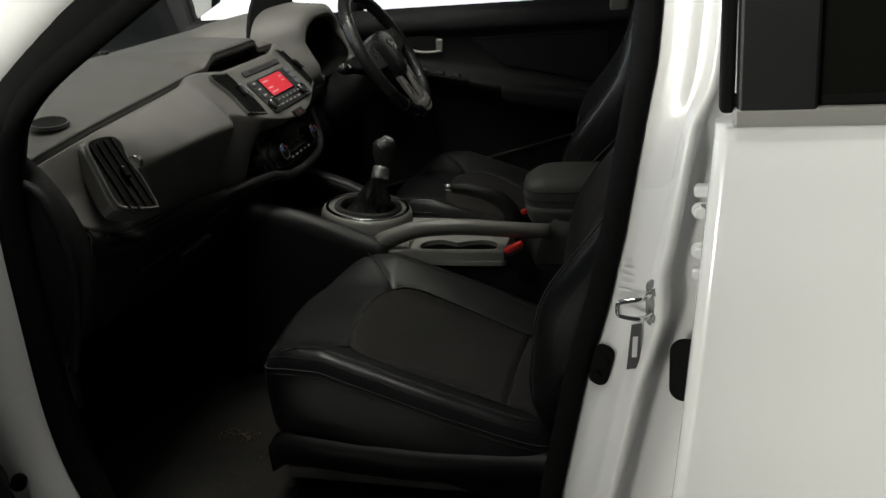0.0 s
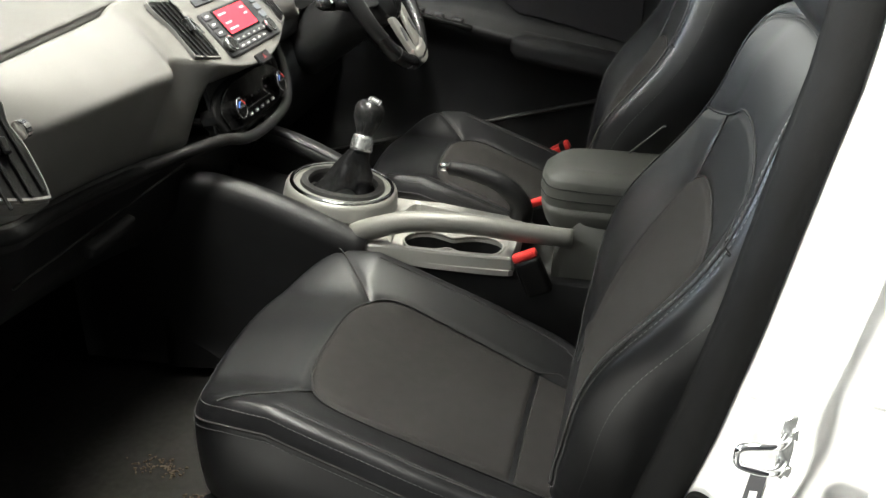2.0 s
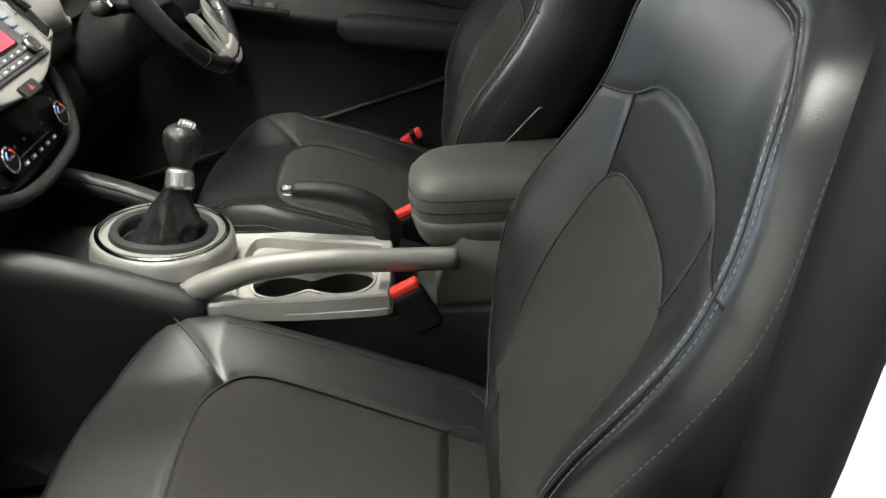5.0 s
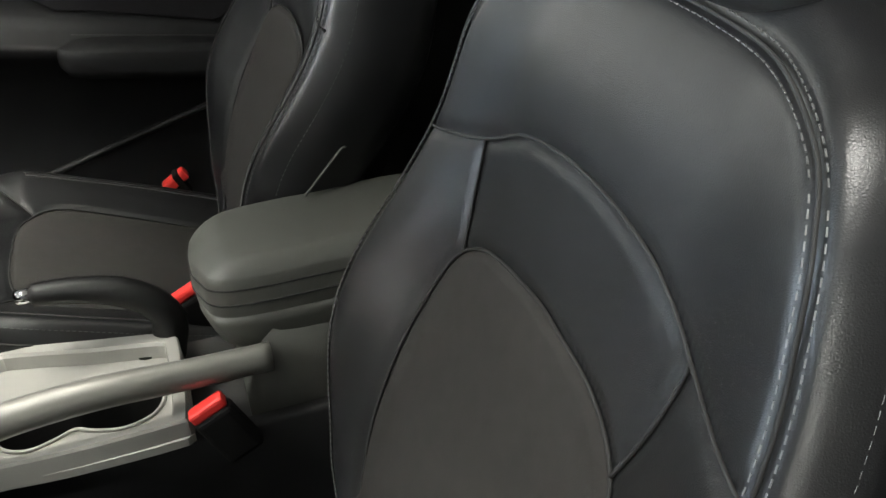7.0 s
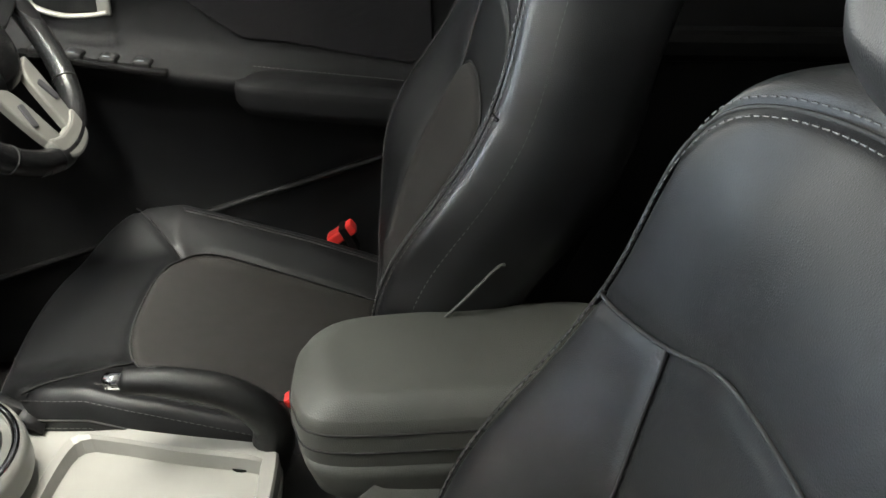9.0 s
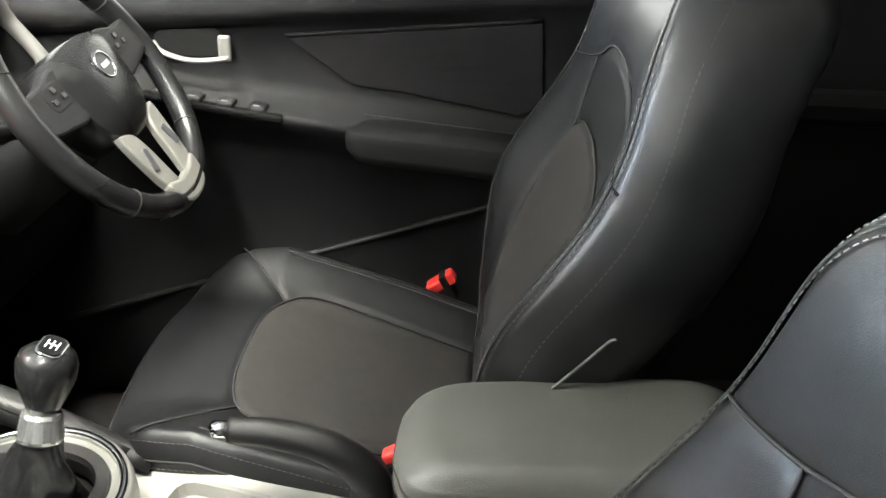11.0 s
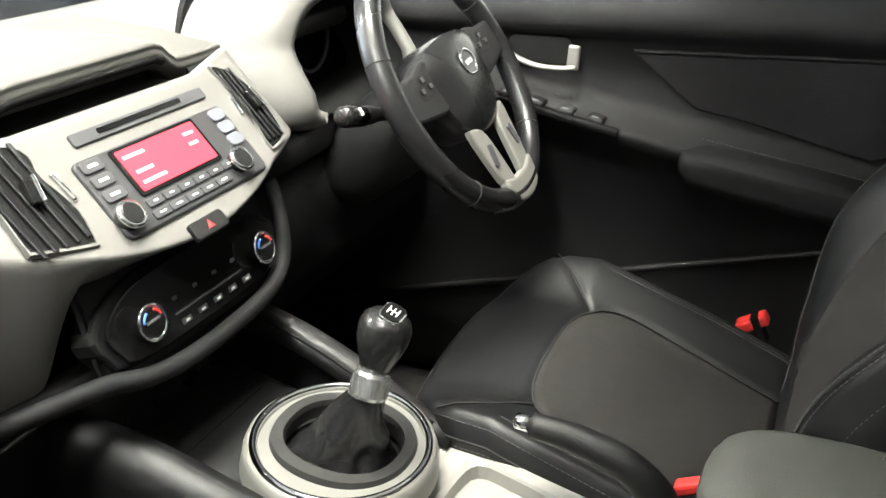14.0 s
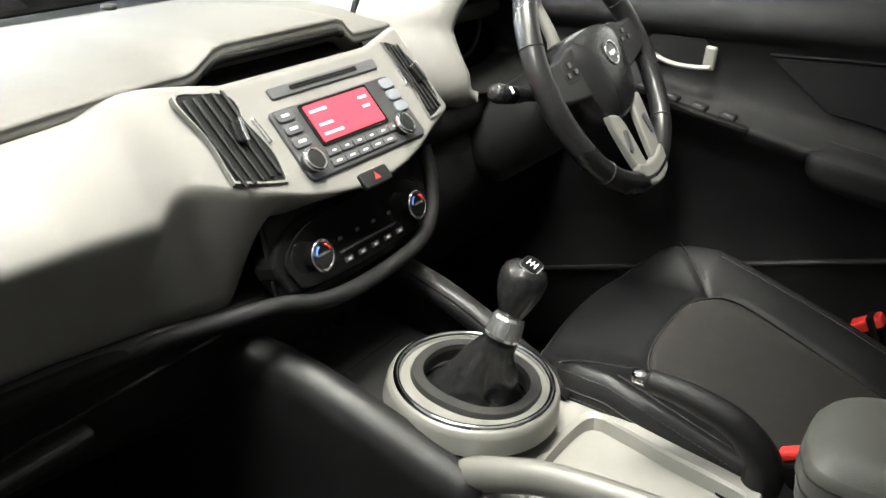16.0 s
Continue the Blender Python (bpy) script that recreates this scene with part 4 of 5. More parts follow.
for s, l, up in ((-1, 0.190, 0.040), (1, 0.16, 0.035)):
    v, f = tube(smooth_open([FW.at(s * 0.05, -0.005, -0.06), FW.at(s * 0.10, 0.3 * up, -0.06), FW.at(s * l, up, -0.055)], 12), [0.009] * 8 + [0.012] * 4, n=10)
    st = mesh_part("stalk", v, f, HARD, wheel)
    v, f = tube([FW.at(s * (l - 0.03), 0.72 * up, -0.055), FW.at(s * l, up, -0.054), FW.at(s * (l + 0.010), up + 0.004, -0.054), FW.at(s * (l + 0.012), up + 0.005, -0.054)], [0.0125, 0.014, 0.012, 0.004], n=12)
    tip = mesh_part("stalk_tip", v, f, KNOB, st)
    part("stalk_mark", box((0.006, 0.010, 0.002), FW.lay(s * (l - 0.012), up * 0.9, -0.041), 0.0006, 1), LEGEND, tip)

# ---- centre console ----
con = thing("centre_console", (0.1, 0.0, 0.45), "grey plastic car centre console between the front seats", "console")
rows = []
for x in np.linspace(-0.33, 0.50, 40):
    zt = float(np.interp(x, [-0.33, -0.2, 0.0, 0.1, 0.5], [0.735, 0.72, 0.70, 0.655, 0.655]))
    w = float(np.interp(x, [-0.33, -0.15, 0.05, 0.5], [0.15, 0.125, 0.10, 0.10]))
    rows.append([(x, -w - 0.015, 0.42), (x, -w - 0.01, 0.55), (x, -w, zt - 0.012), (x, -w + 0.010, zt), (x, -w + 0.014, min(zt, zt - 0.055 * (x > 0.06))), (x, w - 0.014, min(zt, zt - 0.055 * (x > 0.06))), (x, w - 0.010, zt), (x, w, zt - 0.012), (x, w + 0.01, 0.55), (x, w + 0.015, 0.42)])
mesh_part("console_body", *loft(rows, caps=True), HARD, con)
# side rails of the tunnel in front of the lever
for s in (-1, 1):
    v, f = tube(smooth_open([(-0.31, s * 0.144, 0.796), (-0.24, s * 0.140, 0.794), (-0.17, s * 0.135, 0.781), (-0.10, s * 0.129, 0.757), (-0.03, s * 0.121, 0.726), (0.02, s * 0.114, 0.703)], 20), [0.018] * 20, n=12)
    mesh_part("front_rail", v, f, HARD, con)
for s in (-1, 1):
    rows = []
    for p in smooth_open([(-0.50, s * 0.150, 0.780), (-0.33, s * 0.146, 0.792), (-0.24, s * 0.140, 0.794), (-0.17, s * 0.135, 0.781), (-0.10, s * 0.129, 0.757), (-0.03, s * 0.121, 0.726), (0.05, s * 0.110, 0.690)], 24):
        rows.append([(p[0], p[1] - s * 0.014, p[2] + 0.008), (p[0], p[1] + s * 0.008, p[2] + 0.015), (p[0], p[1] + s * 0.020, p[2] + 0.004), (p[0], p[1] + s * 0.022, p[2] - 0.02), (p[0], p[1] + s * 0.014, p[2] - 0.09), (p[0], p[1] + s * 0.008, 0.50), (p[0], p[1] + s * 0.004, 0.42)])
    mesh_part("side_skirt", *solid(rows, -0.006 * s), HARD, con)
# tray deck with rims and cup wells
deck_o = smooth_closed([(0.05, -0.105), (0.045, 0.0), (0.05, 0.115), (0.12, 0.118), (0.20, 0.102), (0.28, 0.078), (0.305, 0.06), (0.310, -0.02), (0.308, -0.11), (0.30, -0.122), (0.20, -0.124), (0.12, -0.118)], 90)
def polar(outline, cx, cy, n=96):
    """A star-shaped outline sampled at even angles round (cx, cy)."""
    q = np.array(outline) - (cx, cy)
    ang, rad = np.arctan2(q[:, 1], q[:, 0]), np.hypot(q[:, 0], q[:, 1])
    o = np.argsort(ang)
    return [(cx + math.cos(t) * r, cy + math.sin(t) * r) for t, r in ((t, np.interp(t, ang[o], rad[o], period=2 * math.pi)) for t in np.arange(n) * 2 * math.pi / n)]


rim_o = smooth_closed([(0.03, -0.112), (0.022, 0.0), (0.03, 0.122), (0.075, 0.126), (0.12, 0.108), (0.20, 0.086), (0.28, 0.066), (0.305, 0.055), (0.308, -0.03), (0.306, -0.11), (0.296, -0.120), (0.20, -0.123), (0.11, -0.119)], 200)
pocket_o = smooth_closed([(0.090, -0.098), (0.078, -0.03), (0.080, 0.055), (0.092, 0.090), (0.13, 0.084), (0.20, 0.062), (0.282, 0.040), (0.290, 0.025), (0.291, -0.09), (0.278, -0.108), (0.18, -0.110), (0.11, -0.108)], 200)
part("tray_surround", plate(polar(rim_o, 0.18, -0.01), 0.032, pose(0, 0, 0.664), 0.004, hole=polar(pocket_o, 0.18, -0.01)), TRIM, con)
part("tray_front", plate([tuple(q) for q in smooth_closed([(-0.02, -0.10), (-0.02, 0.115), (0.03, 0.122), (0.066, 0.10), (0.066, 0.0), (0.070, -0.09), (0.04, -0.11)], 50)], 0.045, pose(0, 0, 0.654, 0, 4, 0), 0.006, 3), TRIM, con)
well_o = [(x, y * 1.08 + 0.011) for x, y in smooth_closed([(0.098, -0.042), (0.110, -0.016), (0.138, -0.006), (0.166, -0.014), (0.185, -0.022), (0.208, -0.012), (0.238, -0.006), (0.270, -0.018), (0.282, -0.044), (0.270, -0.072), (0.238, -0.084), (0.206, -0.076), (0.185, -0.066), (0.166, -0.074), (0.138, -0.082), (0.110, -0.070)], 90)]
part("tray", plate(polar(deck_o, 0.19, -0.037), 0.012, pose(0, 0, 0.662), 0.002, hole=polar(well_o, 0.19, -0.037)), TRIM, con, "pale grey storage tray")
wo = polar(well_o, 0.19, -0.037)
rows = [[(0.19 + (x - 0.19) * k, -0.037 + (y + 0.037) * k, z) for x, y in wo] for k, z in ((1.01, 0.672), (0.995, 0.66), (0.97, 0.614), (0.94, 0.608), (0.5, 0.607), (0.01, 0.607))]
cup = mesh_part("cup_well", *loft(rows, close_row=True), BLACK, con, "twin cup holder well")
mesh_part("cup_rim", *tube([(x, y, 0.6745) for x, y in wo], 0.0022, True, 8), TRIM, cup)
part("brake_slot", disc(0.017, 0.003, pose(0.268, 0.060, 0.6755), 0.0008, 32), BLACK, con)
# socket panel and bin in front of the lever
part("bin_floor", box((0.2, 0.21, 0.01), pose(-0.20, 0, 0.715, 0, 6, 0), 0.003), BLACK, con)
sock = part("socket_panel", box((0.012, 0.22, 0.07), pose(-0.285, 0.0, 0.745, 0, -10, 0), 0.004), HARD, con)
for y in (-0.045, 0.005, 0.058, 0.108):
    part("socket", disc(0.012, 0.008, pose(-0.277, y, 0.742, 0, 80, 0), 0.002, 24), GLOSS, sock)
    part("socket_mark", box((0.002, 0.010, 0.004), pose(-0.2745, y, 0.762, 0, -10, 0)), LEGEND, sock)

FG = Face((-0.028, -0.004, 0.744), (math.cos(0.13), 0, -math.sin(0.13)), (0, 1, 0))
lever = thing("gear_lever", (-0.015, 0.0, 0.72), "gear lever with satin black knob, leather gaiter and chrome ring", "gear lever")


def ellipse(a, b, n=72):
    return [(a * math.cos(t), b * math.sin(t)) for t in np.arange(n) * 2 * math.pi / n]


def squircle(a, b, k=0.8, off=0.0, n=72):
    return [(a * math.copysign(abs(math.cos(t)) ** k, math.cos(t)), off + b * math.copysign(abs(math.sin(t)) ** k, math.sin(t))) for t in np.arange(n) * 2 * math.pi / n]


rows = [[tuple(FG.at(a, b, h)) for a, b in ellipse(0.088 + d, 0.092 + d)] for d, h in ((0.0, 0.004), (0.0, 0.014), (0.002, 0.0155), (0.009, 0.0155), (0.0125, 0.0135), (0.0155, 0.006), (0.0180, -0.014))]
mesh_part("outer_ring", *loft(rows, close_row=True), RINGGREY, lever)
v, f = tube([FG.at(a, b, 0.0155) for a, b in ellipse(0.0925, 0.0965)], 0.0042, True, 10)
mesh_part("chrome_ring", v, f, CHROME, lever)
part("inner_ring", plate(ellipse(0.089, 0.093), 0.016, FG.lay(0, 0, -0.004), 0.004, 3, hole=squircle(0.076, 0.072, 0.9, 0.004)), RINGGREY, lever)
part("gaiter_frame", plate(squircle(0.078, 0.074, 0.9, 0.004), 0.021, FG.lay(0, 0, -0.003), 0.006, 3, hole=squircle(0.062, 0.055, 0.85, 0.004)), SOFTDARK, lever)
part("gaiter_well", plate(squircle(0.066, 0.060, 0.85, 0.004), 0.003, FG.lay(0, 0, -0.014)), BLACK, lever)
GT = Vector((0.014, -0.010, 0.838))
rows = []
for t in np.linspace(0, 1, 22):
    c = np.array(FG.at(0, 0, -0.010)) * (1 - t) + np.array(GT) * t
    r = 0.041 * (1 - t) ** 2.2 + 0.0175 + 0.007 * math.sin(math.pi * t) + 0.0022 * math.sin(16 * t) * (1 - t)
    rows.append([tuple(c + (FG.u * math.cos(a) * r + FG.v * math.sin(a) * r * 0.88) * (1 + 0.2 * math.sin(4 * a + 5 * t) * math.sin(math.pi * t) + 0.06 * math.sin(9 * a - 6 * t) * (1 - t)) + FG.n * 0.008 * math.sin(3 * a + 1) * (1 - t) * t * 4) for a in np.linspace(0, 2 * math.pi, 61)[:-1]])
mesh_part("gaiter", *loft(rows, close_row=True, caps=True), RIM, lever, "wrinkled black leather gaiter")
ax = Vector((0.16, 0.33, 0.92)).normalized()
mk = Matrix.Translation(GT) @ ax.to_track_quat("Z", "Y").to_matrix().to_4x4()
part("collar", disc(0.0215, 0.030, mk @ pose(0, 0, 0.004), 0.005, 32, 0.0185), STEEL, lever, "bright satin chrome collar")
rows = []
for z, r in ((0.012, 0.013), (0.02, 0.0155), (0.035, 0.021), (0.052, 0.0255), (0.068, 0.0265), (0.080, 0.023), (0.087, 0.015), (0.0895, 0.007), (0.090, 0.001)):
    rows.append([tuple(mk @ Vector((1.06 * r * math.cos(a), 1.02 * r * math.sin(a), 0.006 + z * 0.86))) for a in np.linspace(0, 2 * math.pi, 33)[:-1]])
knob = mesh_part("knob", *loft(rows, close_row=True, caps=True), KNOB, lever, "satin black knob")
pn = Vector((0.42, 0.02, 0.90)).normalized()
mt = Matrix.Translation(mk @ Vector((0, 0, 0.060)) + pn * 0.0215) @ pn.to_track_quat("Z", "X").to_matrix().to_4x4()
part("shift_plate", plate(round_rect(0.024, 0.032, 0.008, 5), 0.003, mt, 0.001), CHROME, knob)
part("shift_face", plate(round_rect(0.020, 0.028, 0.007, 5), 0.001, mt @ pose(0, 0, 0.003)), GLOSS, knob)
for x in (-0.005, 0.0, 0.005):
    part("shift_mark", box((0.0012, 0.012, 0.0004), mt @ pose(x, 0, 0.0042)), LEGEND, knob)
part("shift_mark", box((0.011, 0.0012, 0.0004), mt @ pose(0, 0, 0.0044)), LEGEND, knob)

# handbrake
hb_ = thing("handbrake", (0.3, 0.085, 0.69), "black leather handbrake lever with chrome button", "handbrake")
v, f = tube(smooth_open([(0.290, 0.068, 0.66), (0.300, 0.068, 0.715), (0.265, 0.067, 0.756), (0.21, 0.066, 0.776), (0.162, 0.064, 0.783)], 40), [0.022] * 10 + list(np.linspace(0.0205, 0.0135, 30)), n=14)
mesh_part("grip", v, f, HARD, hb_)
v, f = tube([(0.163, 0.064, 0.783), (0.146, 0.064, 0.784), (0.143, 0.064, 0.784)], [0.009, 0.009, 0.006], n=12)
mesh_part("button", v, f, CHROME, hb_, "chrome release button")

# side grab rail of the console
v, f = tube(smooth_open([(0.015, -0.108, 0.680), (0.03, -0.110, 0.708), (0.075, -0.111, 0.728), (0.13, -0.110, 0.742), (0.22, -0.106, 0.745), (0.32, -0.100, 0.737), (0.405, -0.095, 0.732)], 50), list(np.linspace(0.022, 0.017, 50)), n=12, squash=0.8)
mesh_part("grab_rail", v, f, SILVER, con, "satin grey grab rail")
# armrest box
rows = []
for x, zt, w in ((0.372, 0.68, 0.082), (0.392, 0.735, 0.08), (0.42, 0.775, 0.078), (0.64, 0.775, 0.078), (0.65, 0.70, 0.078)):
    rows.append([(x, -w, 0.60), (x, -w, zt - 0.01), (x, -w + 0.01, zt), (x, w - 0.01, zt), (x, w, zt - 0.01), (x, w, 0.60)])
mesh_part("box_body", *loft(rows, caps=True), ARMVINYL, con)
fa = Face((0.492, 0.0, -0.028), (1, 0, 0), (0, 1, 0))
ar = smooth_closed([(-0.148, 0.0), (-0.143, 0.04), (-0.115, 0.074), (0.0, 0.08), (0.15, 0.078), (0.16, 0.0), (0.15, -0.078), (0.0, -0.08), (-0.115, -0.074), (-0.143, -0.04)], 140)
arm = thing("armrest", (0.49, 0.015, 0.80), "dark grey padded leather armrest on the console box", "armrest")


def top_a(p, r):
    return 0.872 - 0.5 * p[:, 1] ** 2 - 0.018 * np.clip((r - 0.75) / 0.25, 0, 1) ** 2


v, f = pad(ar, (0, 0), fa, top_a, 40, [(0.018, 0.010), (0.03, 0.028), (0.02, 0.045)], close=False)
mesh_part("lid", v, f, ARMVINYL, arm)
rows = []
base = top_a(ar, np.ones(len(ar)))
for g, d in ((0.016, 0.046), (0.012, 0.06), (-0.04, 0.085), (-0.14, 0.10)):
    rows.append([tuple(fa.at(q[0] * (1 + g), q[1] * (1 + g), b - d)) for q, b in zip(ar, base)])
mesh_part("lid_base", *loft(rows, close_row=True, caps=True), ARMVINYL, arm)
for g, d, st in ((1.021, 0.012, 1), (1.030, 0.030, 1)):
    line = [fa.at(q[0] * g, q[1] * g, b - d) for q, b in zip(ar, base)]
    v, f = tube(line, 0.0012, True, 5)
    mesh_part("seam", v, f, SEAM, arm)

# ---- belt buckles ----
for y, x, z in ((-0.121, 0.318, 0.722), (0.135, 0.314, 0.720)):
    bk = thing("seat_belt_buckle", (x + 0.05, y, 0.6), "black seat belt buckle with red release button", "buckle", "belt buckles")
    mm = Matrix.Translation((x + 0.02, y, z - 0.04)) @ pose(0, 0, 0, 0, -25, 0)
    part("housing", box((0.046, 0.024, 0.07), mm @ pose(0, 0, -0.016), 0.007, 3), BLACK, bk)
    part("release_button", box((0.043, 0.019, 0.014), mm @ pose(0, 0, 0.024), 0.004), RED, bk, "red push button")

part("tongue", box((0.012, 0.03, 0.05), pose(0.345, 0.628, 0.645, 0, -25, 0), 0.003), BLACK, thing("outer_belt_buckle", (0.345, 0.628, 0.6), "red seat belt buckle beside the driver seat", "buckle"))
bk = bpy.data.objects["outer_belt_buckle"]
part("red_cover", box((0.05, 0.028, 0.02), pose(0.334, 0.630, 0.652, 0, -32, 0), 0.005), RED, bk, "red plastic cover")
tagl = thing("belt_tag", (0.36, -0.10, 0.64), "small yellow tag on the belt anchor", "tag")
part("tag_strip", box((0.024, 0.012, 0.002), pose(0.362, -0.098, 0.642, 0, 12, 10)), YELLOW, tagl)
rng = random.Random(5)
mud = thing("dried_mud", (-0.2, -0.44, 0.39), "dried mud flakes trodden into the black carpet", "mud", kind="stuff")
bm = bmesh.new()
for cx, cy in ((-0.25, -0.415), (-0.225, -0.41), (-0.20, -0.42), (-0.135, -0.475), (-0.11, -0.47)):
    for k in range(26):
        q = bmesh.ops.create_cube(bm, size=1)
        bmesh.ops.scale(bm, vec=(rng.uniform(0.001, 0.003) * rng.choice((1, 1, 3)), rng.uniform(0.001, 0.004), 0.002), verts=q["verts"])
        bmesh.ops.transform(bm, matrix=pose(cx + rng.gauss(0, 0.011), cy + rng.gauss(0, 0.011), 0.3915, 0, 0, rng.uniform(0, 180)), verts=q["verts"])
part("flake", bm, DIRT, mud)

# ---- doors, pillars and shell ----
body = thing("parked_car", (0.2, 0.0, 0.0), "white parked car with its passenger doorway open", "car")
for x in (-1.05, 1.6):
    for y in (-0.85, 0.85):
        part("tyre", disc(0.33, 0.2, pose(x, y, 0.33, 90, 0, 0), 0.04, 40), RUBBER, body)
part("floor_pan", box((2.2, 1.66, 0.04), pose(0.3, 0, 0.37), 0.0), CARPET, body, "black carpeted floor")


def along(z, zs, xs):
    return float(np.interp(z, zs, xs))


PZ = [0.36, 0.63, 0.80, 0.90, 1.0, 1.15, 1.21, 1.40, 1.62]
PX = [0.425, 0.466, 0.501, 0.529, 0.550, 0.575, 0.586, 0.60, 0.60]
rows = []
for z in np.linspace(0.36, 1.62, 40):
    xi = along(z, PZ, PX)
    rows.append([(xi + 0.002, -0.815, z), (xi - 0.003, -0.855, z), (xi + 0.003, -0.872, z), (xi + 0.016, -0.878, z), (xi + 0.026, -0.874, z), (xi + 0.03, -0.850, z)])
mesh_part("door_seal", *loft(rows, close_row=True, caps=True), RUBBER, body, "black rubber door seal")
rows = []
for z in np.linspace(0.36, 1.62, 64):
    xi = along(z, PZ, PX) + 0.024
    k = float(step(np.array([(z - 0.90) / 0.06]))[0] * (1 - step(np.array([(z - 1.14) / 0.04]))[0]))
    low = 0.022 * float(step(np.array([(1.15 - z) / 0.06]))[0])
    rib = xi + 0.062 - 0.012 * k
    rows.append([(xi, -0.862, z), (xi + 0.008, -0.872, z), (xi + 0.022, -0.880, z), (xi + 0.044, -0.886, z), (rib - 0.006, -0.887, z), (rib, -0.897, z), (rib + 0.007, -0.899, z), (rib + 0.013, -0.892, z), (rib + 0.018, -0.883 + low, z), (rib + 0.045 + 0.01 * k, -0.878 + low, z), (rib + 0.075, -0.890 + low, z), (0.80, -0.900, z)])
mesh_part("b_pillar", *loft(rows), PAINT, body)
part("pillar_trim", box((0.15, 0.05, 1.2), pose(0.69, -0.780, 1.0), 0.02), HARD, body)
# striker, buffer, hinge bolts and stickers on the pillar
FB = Face((0.590, -0.884, 0.920), (0.985, -0.17, 0), (0, 0, 1))
sk = thing("door_striker", (0.60, -0.886, 0.92), "zinc-plated steel door striker bolted to the pillar", "striker")
part("plate", plate(round_rect(0.022, 0.062, 0.010, 5), 0.004, FB.lay(0.024, 0.0, 0.0), 0.001), STEEL, sk)
v, f = tube(smooth_open([FB.at(0.020, 0.012, 0.0), FB.at(0.012, 0.012, 0.020), FB.at(-0.012, 0.008, 0.026), FB.at(-0.016, 0.0, 0.026), FB.at(-0.012, -0.010, 0.026), FB.at(0.012, -0.014, 0.020), FB.at(0.020, -0.014, 0.0)], 40), 0.0035, n=10)
mesh_part("loop", v, f, CHROME, sk)
for b in (0.016, -0.020):
    part("screw", disc(0.006, 0.004, FB.lay(0.026, b, 0.005), 0.001, 16), STEEL, sk)
bf = thing("door_buffer", (0.556, -0.862, 0.83), "black rubber door buffer on the white pillar", "buffer")
FBU = Face((0.549, -0.879, 0.829), (0.93, -0.36, 0), (0.0, 0.0, 1.0))
part("buffer_base", plate(round_rect(0.026, 0.058, 0.011, 6), 0.006, FBU.lay(0, 0, 0, -14), 0.002), RUBBER, bf)
part("buffer_stud", disc(0.009, 0.012, FBU.lay(0.004, 0.008, 0.008), 0.002, 24), RUBBER, bf)
part("buffer_stud", disc(0.0045, 0.006, FBU.lay(-0.003, -0.012, 0.008), 0.001, 16), RUBBER, bf)
st = thing("warning_label", (0.575, -0.878, 0.94), "pale grey printed label stuck on the white pillar", "label")
FL = Face((0.578, -0.8830, 0.945), (0.93, -0.36, 0), (0.11, 0.0, 0.994))
for k in range(7):
    part("print_bar", box((0.013, 0.0028, 0.0003), FL.lay(0, -0.03 + 0.0095 * k, 0.0006)), LABEL, st)
tg = thing("data_plate", (0.59, -0.89, 0.86), "grey data plate stuck on the white pillar", "label")
FT = Face((0.588, -0.8885, 0.860), (0.985, -0.17, 0), (0.25, -0.04, 0.97))
part("plate_body", plate([(-0.010, 0.030), (0.002, 0.034), (0.014, -0.030), (0.0, -0.034)][::-1], 0.001, FT.lay()), BUTTON, tg)
part("plate_print", box((0.006, 0.030, 0.0004), FT.lay(0.002, 0, 0.0014, 12)), LABEL, tg)
hg = body
FH = Face((0.664, -0.895, 1.016), (0.995, -0.1, 0), (0, 0, 1))
for b in (0.028, -0.030):
    part("hinge_leaf", plate(round_rect(0.045, 0.014, 0.005, 5), 0.012, FH.lay(0.014, b * 1.75, 0.0), 0.003), PAINT, hg)
    part("bolt", disc(0.008, 0.012, FH.lay(0.0, b * 0.85, 0.006), 0.002, 6), PAINT, hg)
    part("washer", disc(0.0105, 0.003, FH.lay(0.0, b * 0.85, 0.0015), 0.001, 24), PAINT, hg)
part("check_opening", plate(round_rect(0.045, 0.085, 0.018, 6), 0.004, FH.lay(-0.01, -0.185, -0.003)), BLACK, body)
# rear door
rows = []
for z, y0 in ((0.30, -0.935), (0.5, -0.985), (0.8, -0.998), (1.0, -0.985), (1.135, -0.962), (1.150, -0.955)):
    xe = 0.675 + 0.085 * (z - 1.15)
    rows.append([(xe + 0.02, y0 + 0.06, z), (xe, y0 + 0.045, z), (xe - 0.002, y0 + 0.012, z), (xe + 0.002, y0 + 0.004, z), (xe + 0.012, y0, z), (1.2, y0 - 0.012, z), (1.8, y0 - 0.01, z), (1.8, y0 + 0.06, z)])
rows = [[tuple(np.array(a) * (1 - t) + np.array(b) * t) for a, b in zip(r0, r1)] for r0, r1 in zip(rows, rows[1:]) for t in np.linspace(0, 1, 6)[:-1]] + [rows[-1]]
rd = mesh_part("rear_door", *loft(rows, close_row=True, caps=True), PAINT, body, "white rear door")
part("window_strip", box((1.1, 0.014, 0.020), pose(1.238, -0.962, 1.162), 0.004, 3), TRIM, rd)
part("window_rubber", box((1.1, 0.02, 0.012), pose(1.238, -0.951, 1.178), 0.003), RUBBER, rd)
part("rear_window", box((1.05, 0.006, 0.40), pose(1.283, -0.937, 1.374, -6, 0, 0)), TINT, rd)
part("window_pillar", box((0.078, 0.02, 0.42), pose(0.731, -0.937, 1.374, -6, 0, 0), 0.004), HARD, rd)
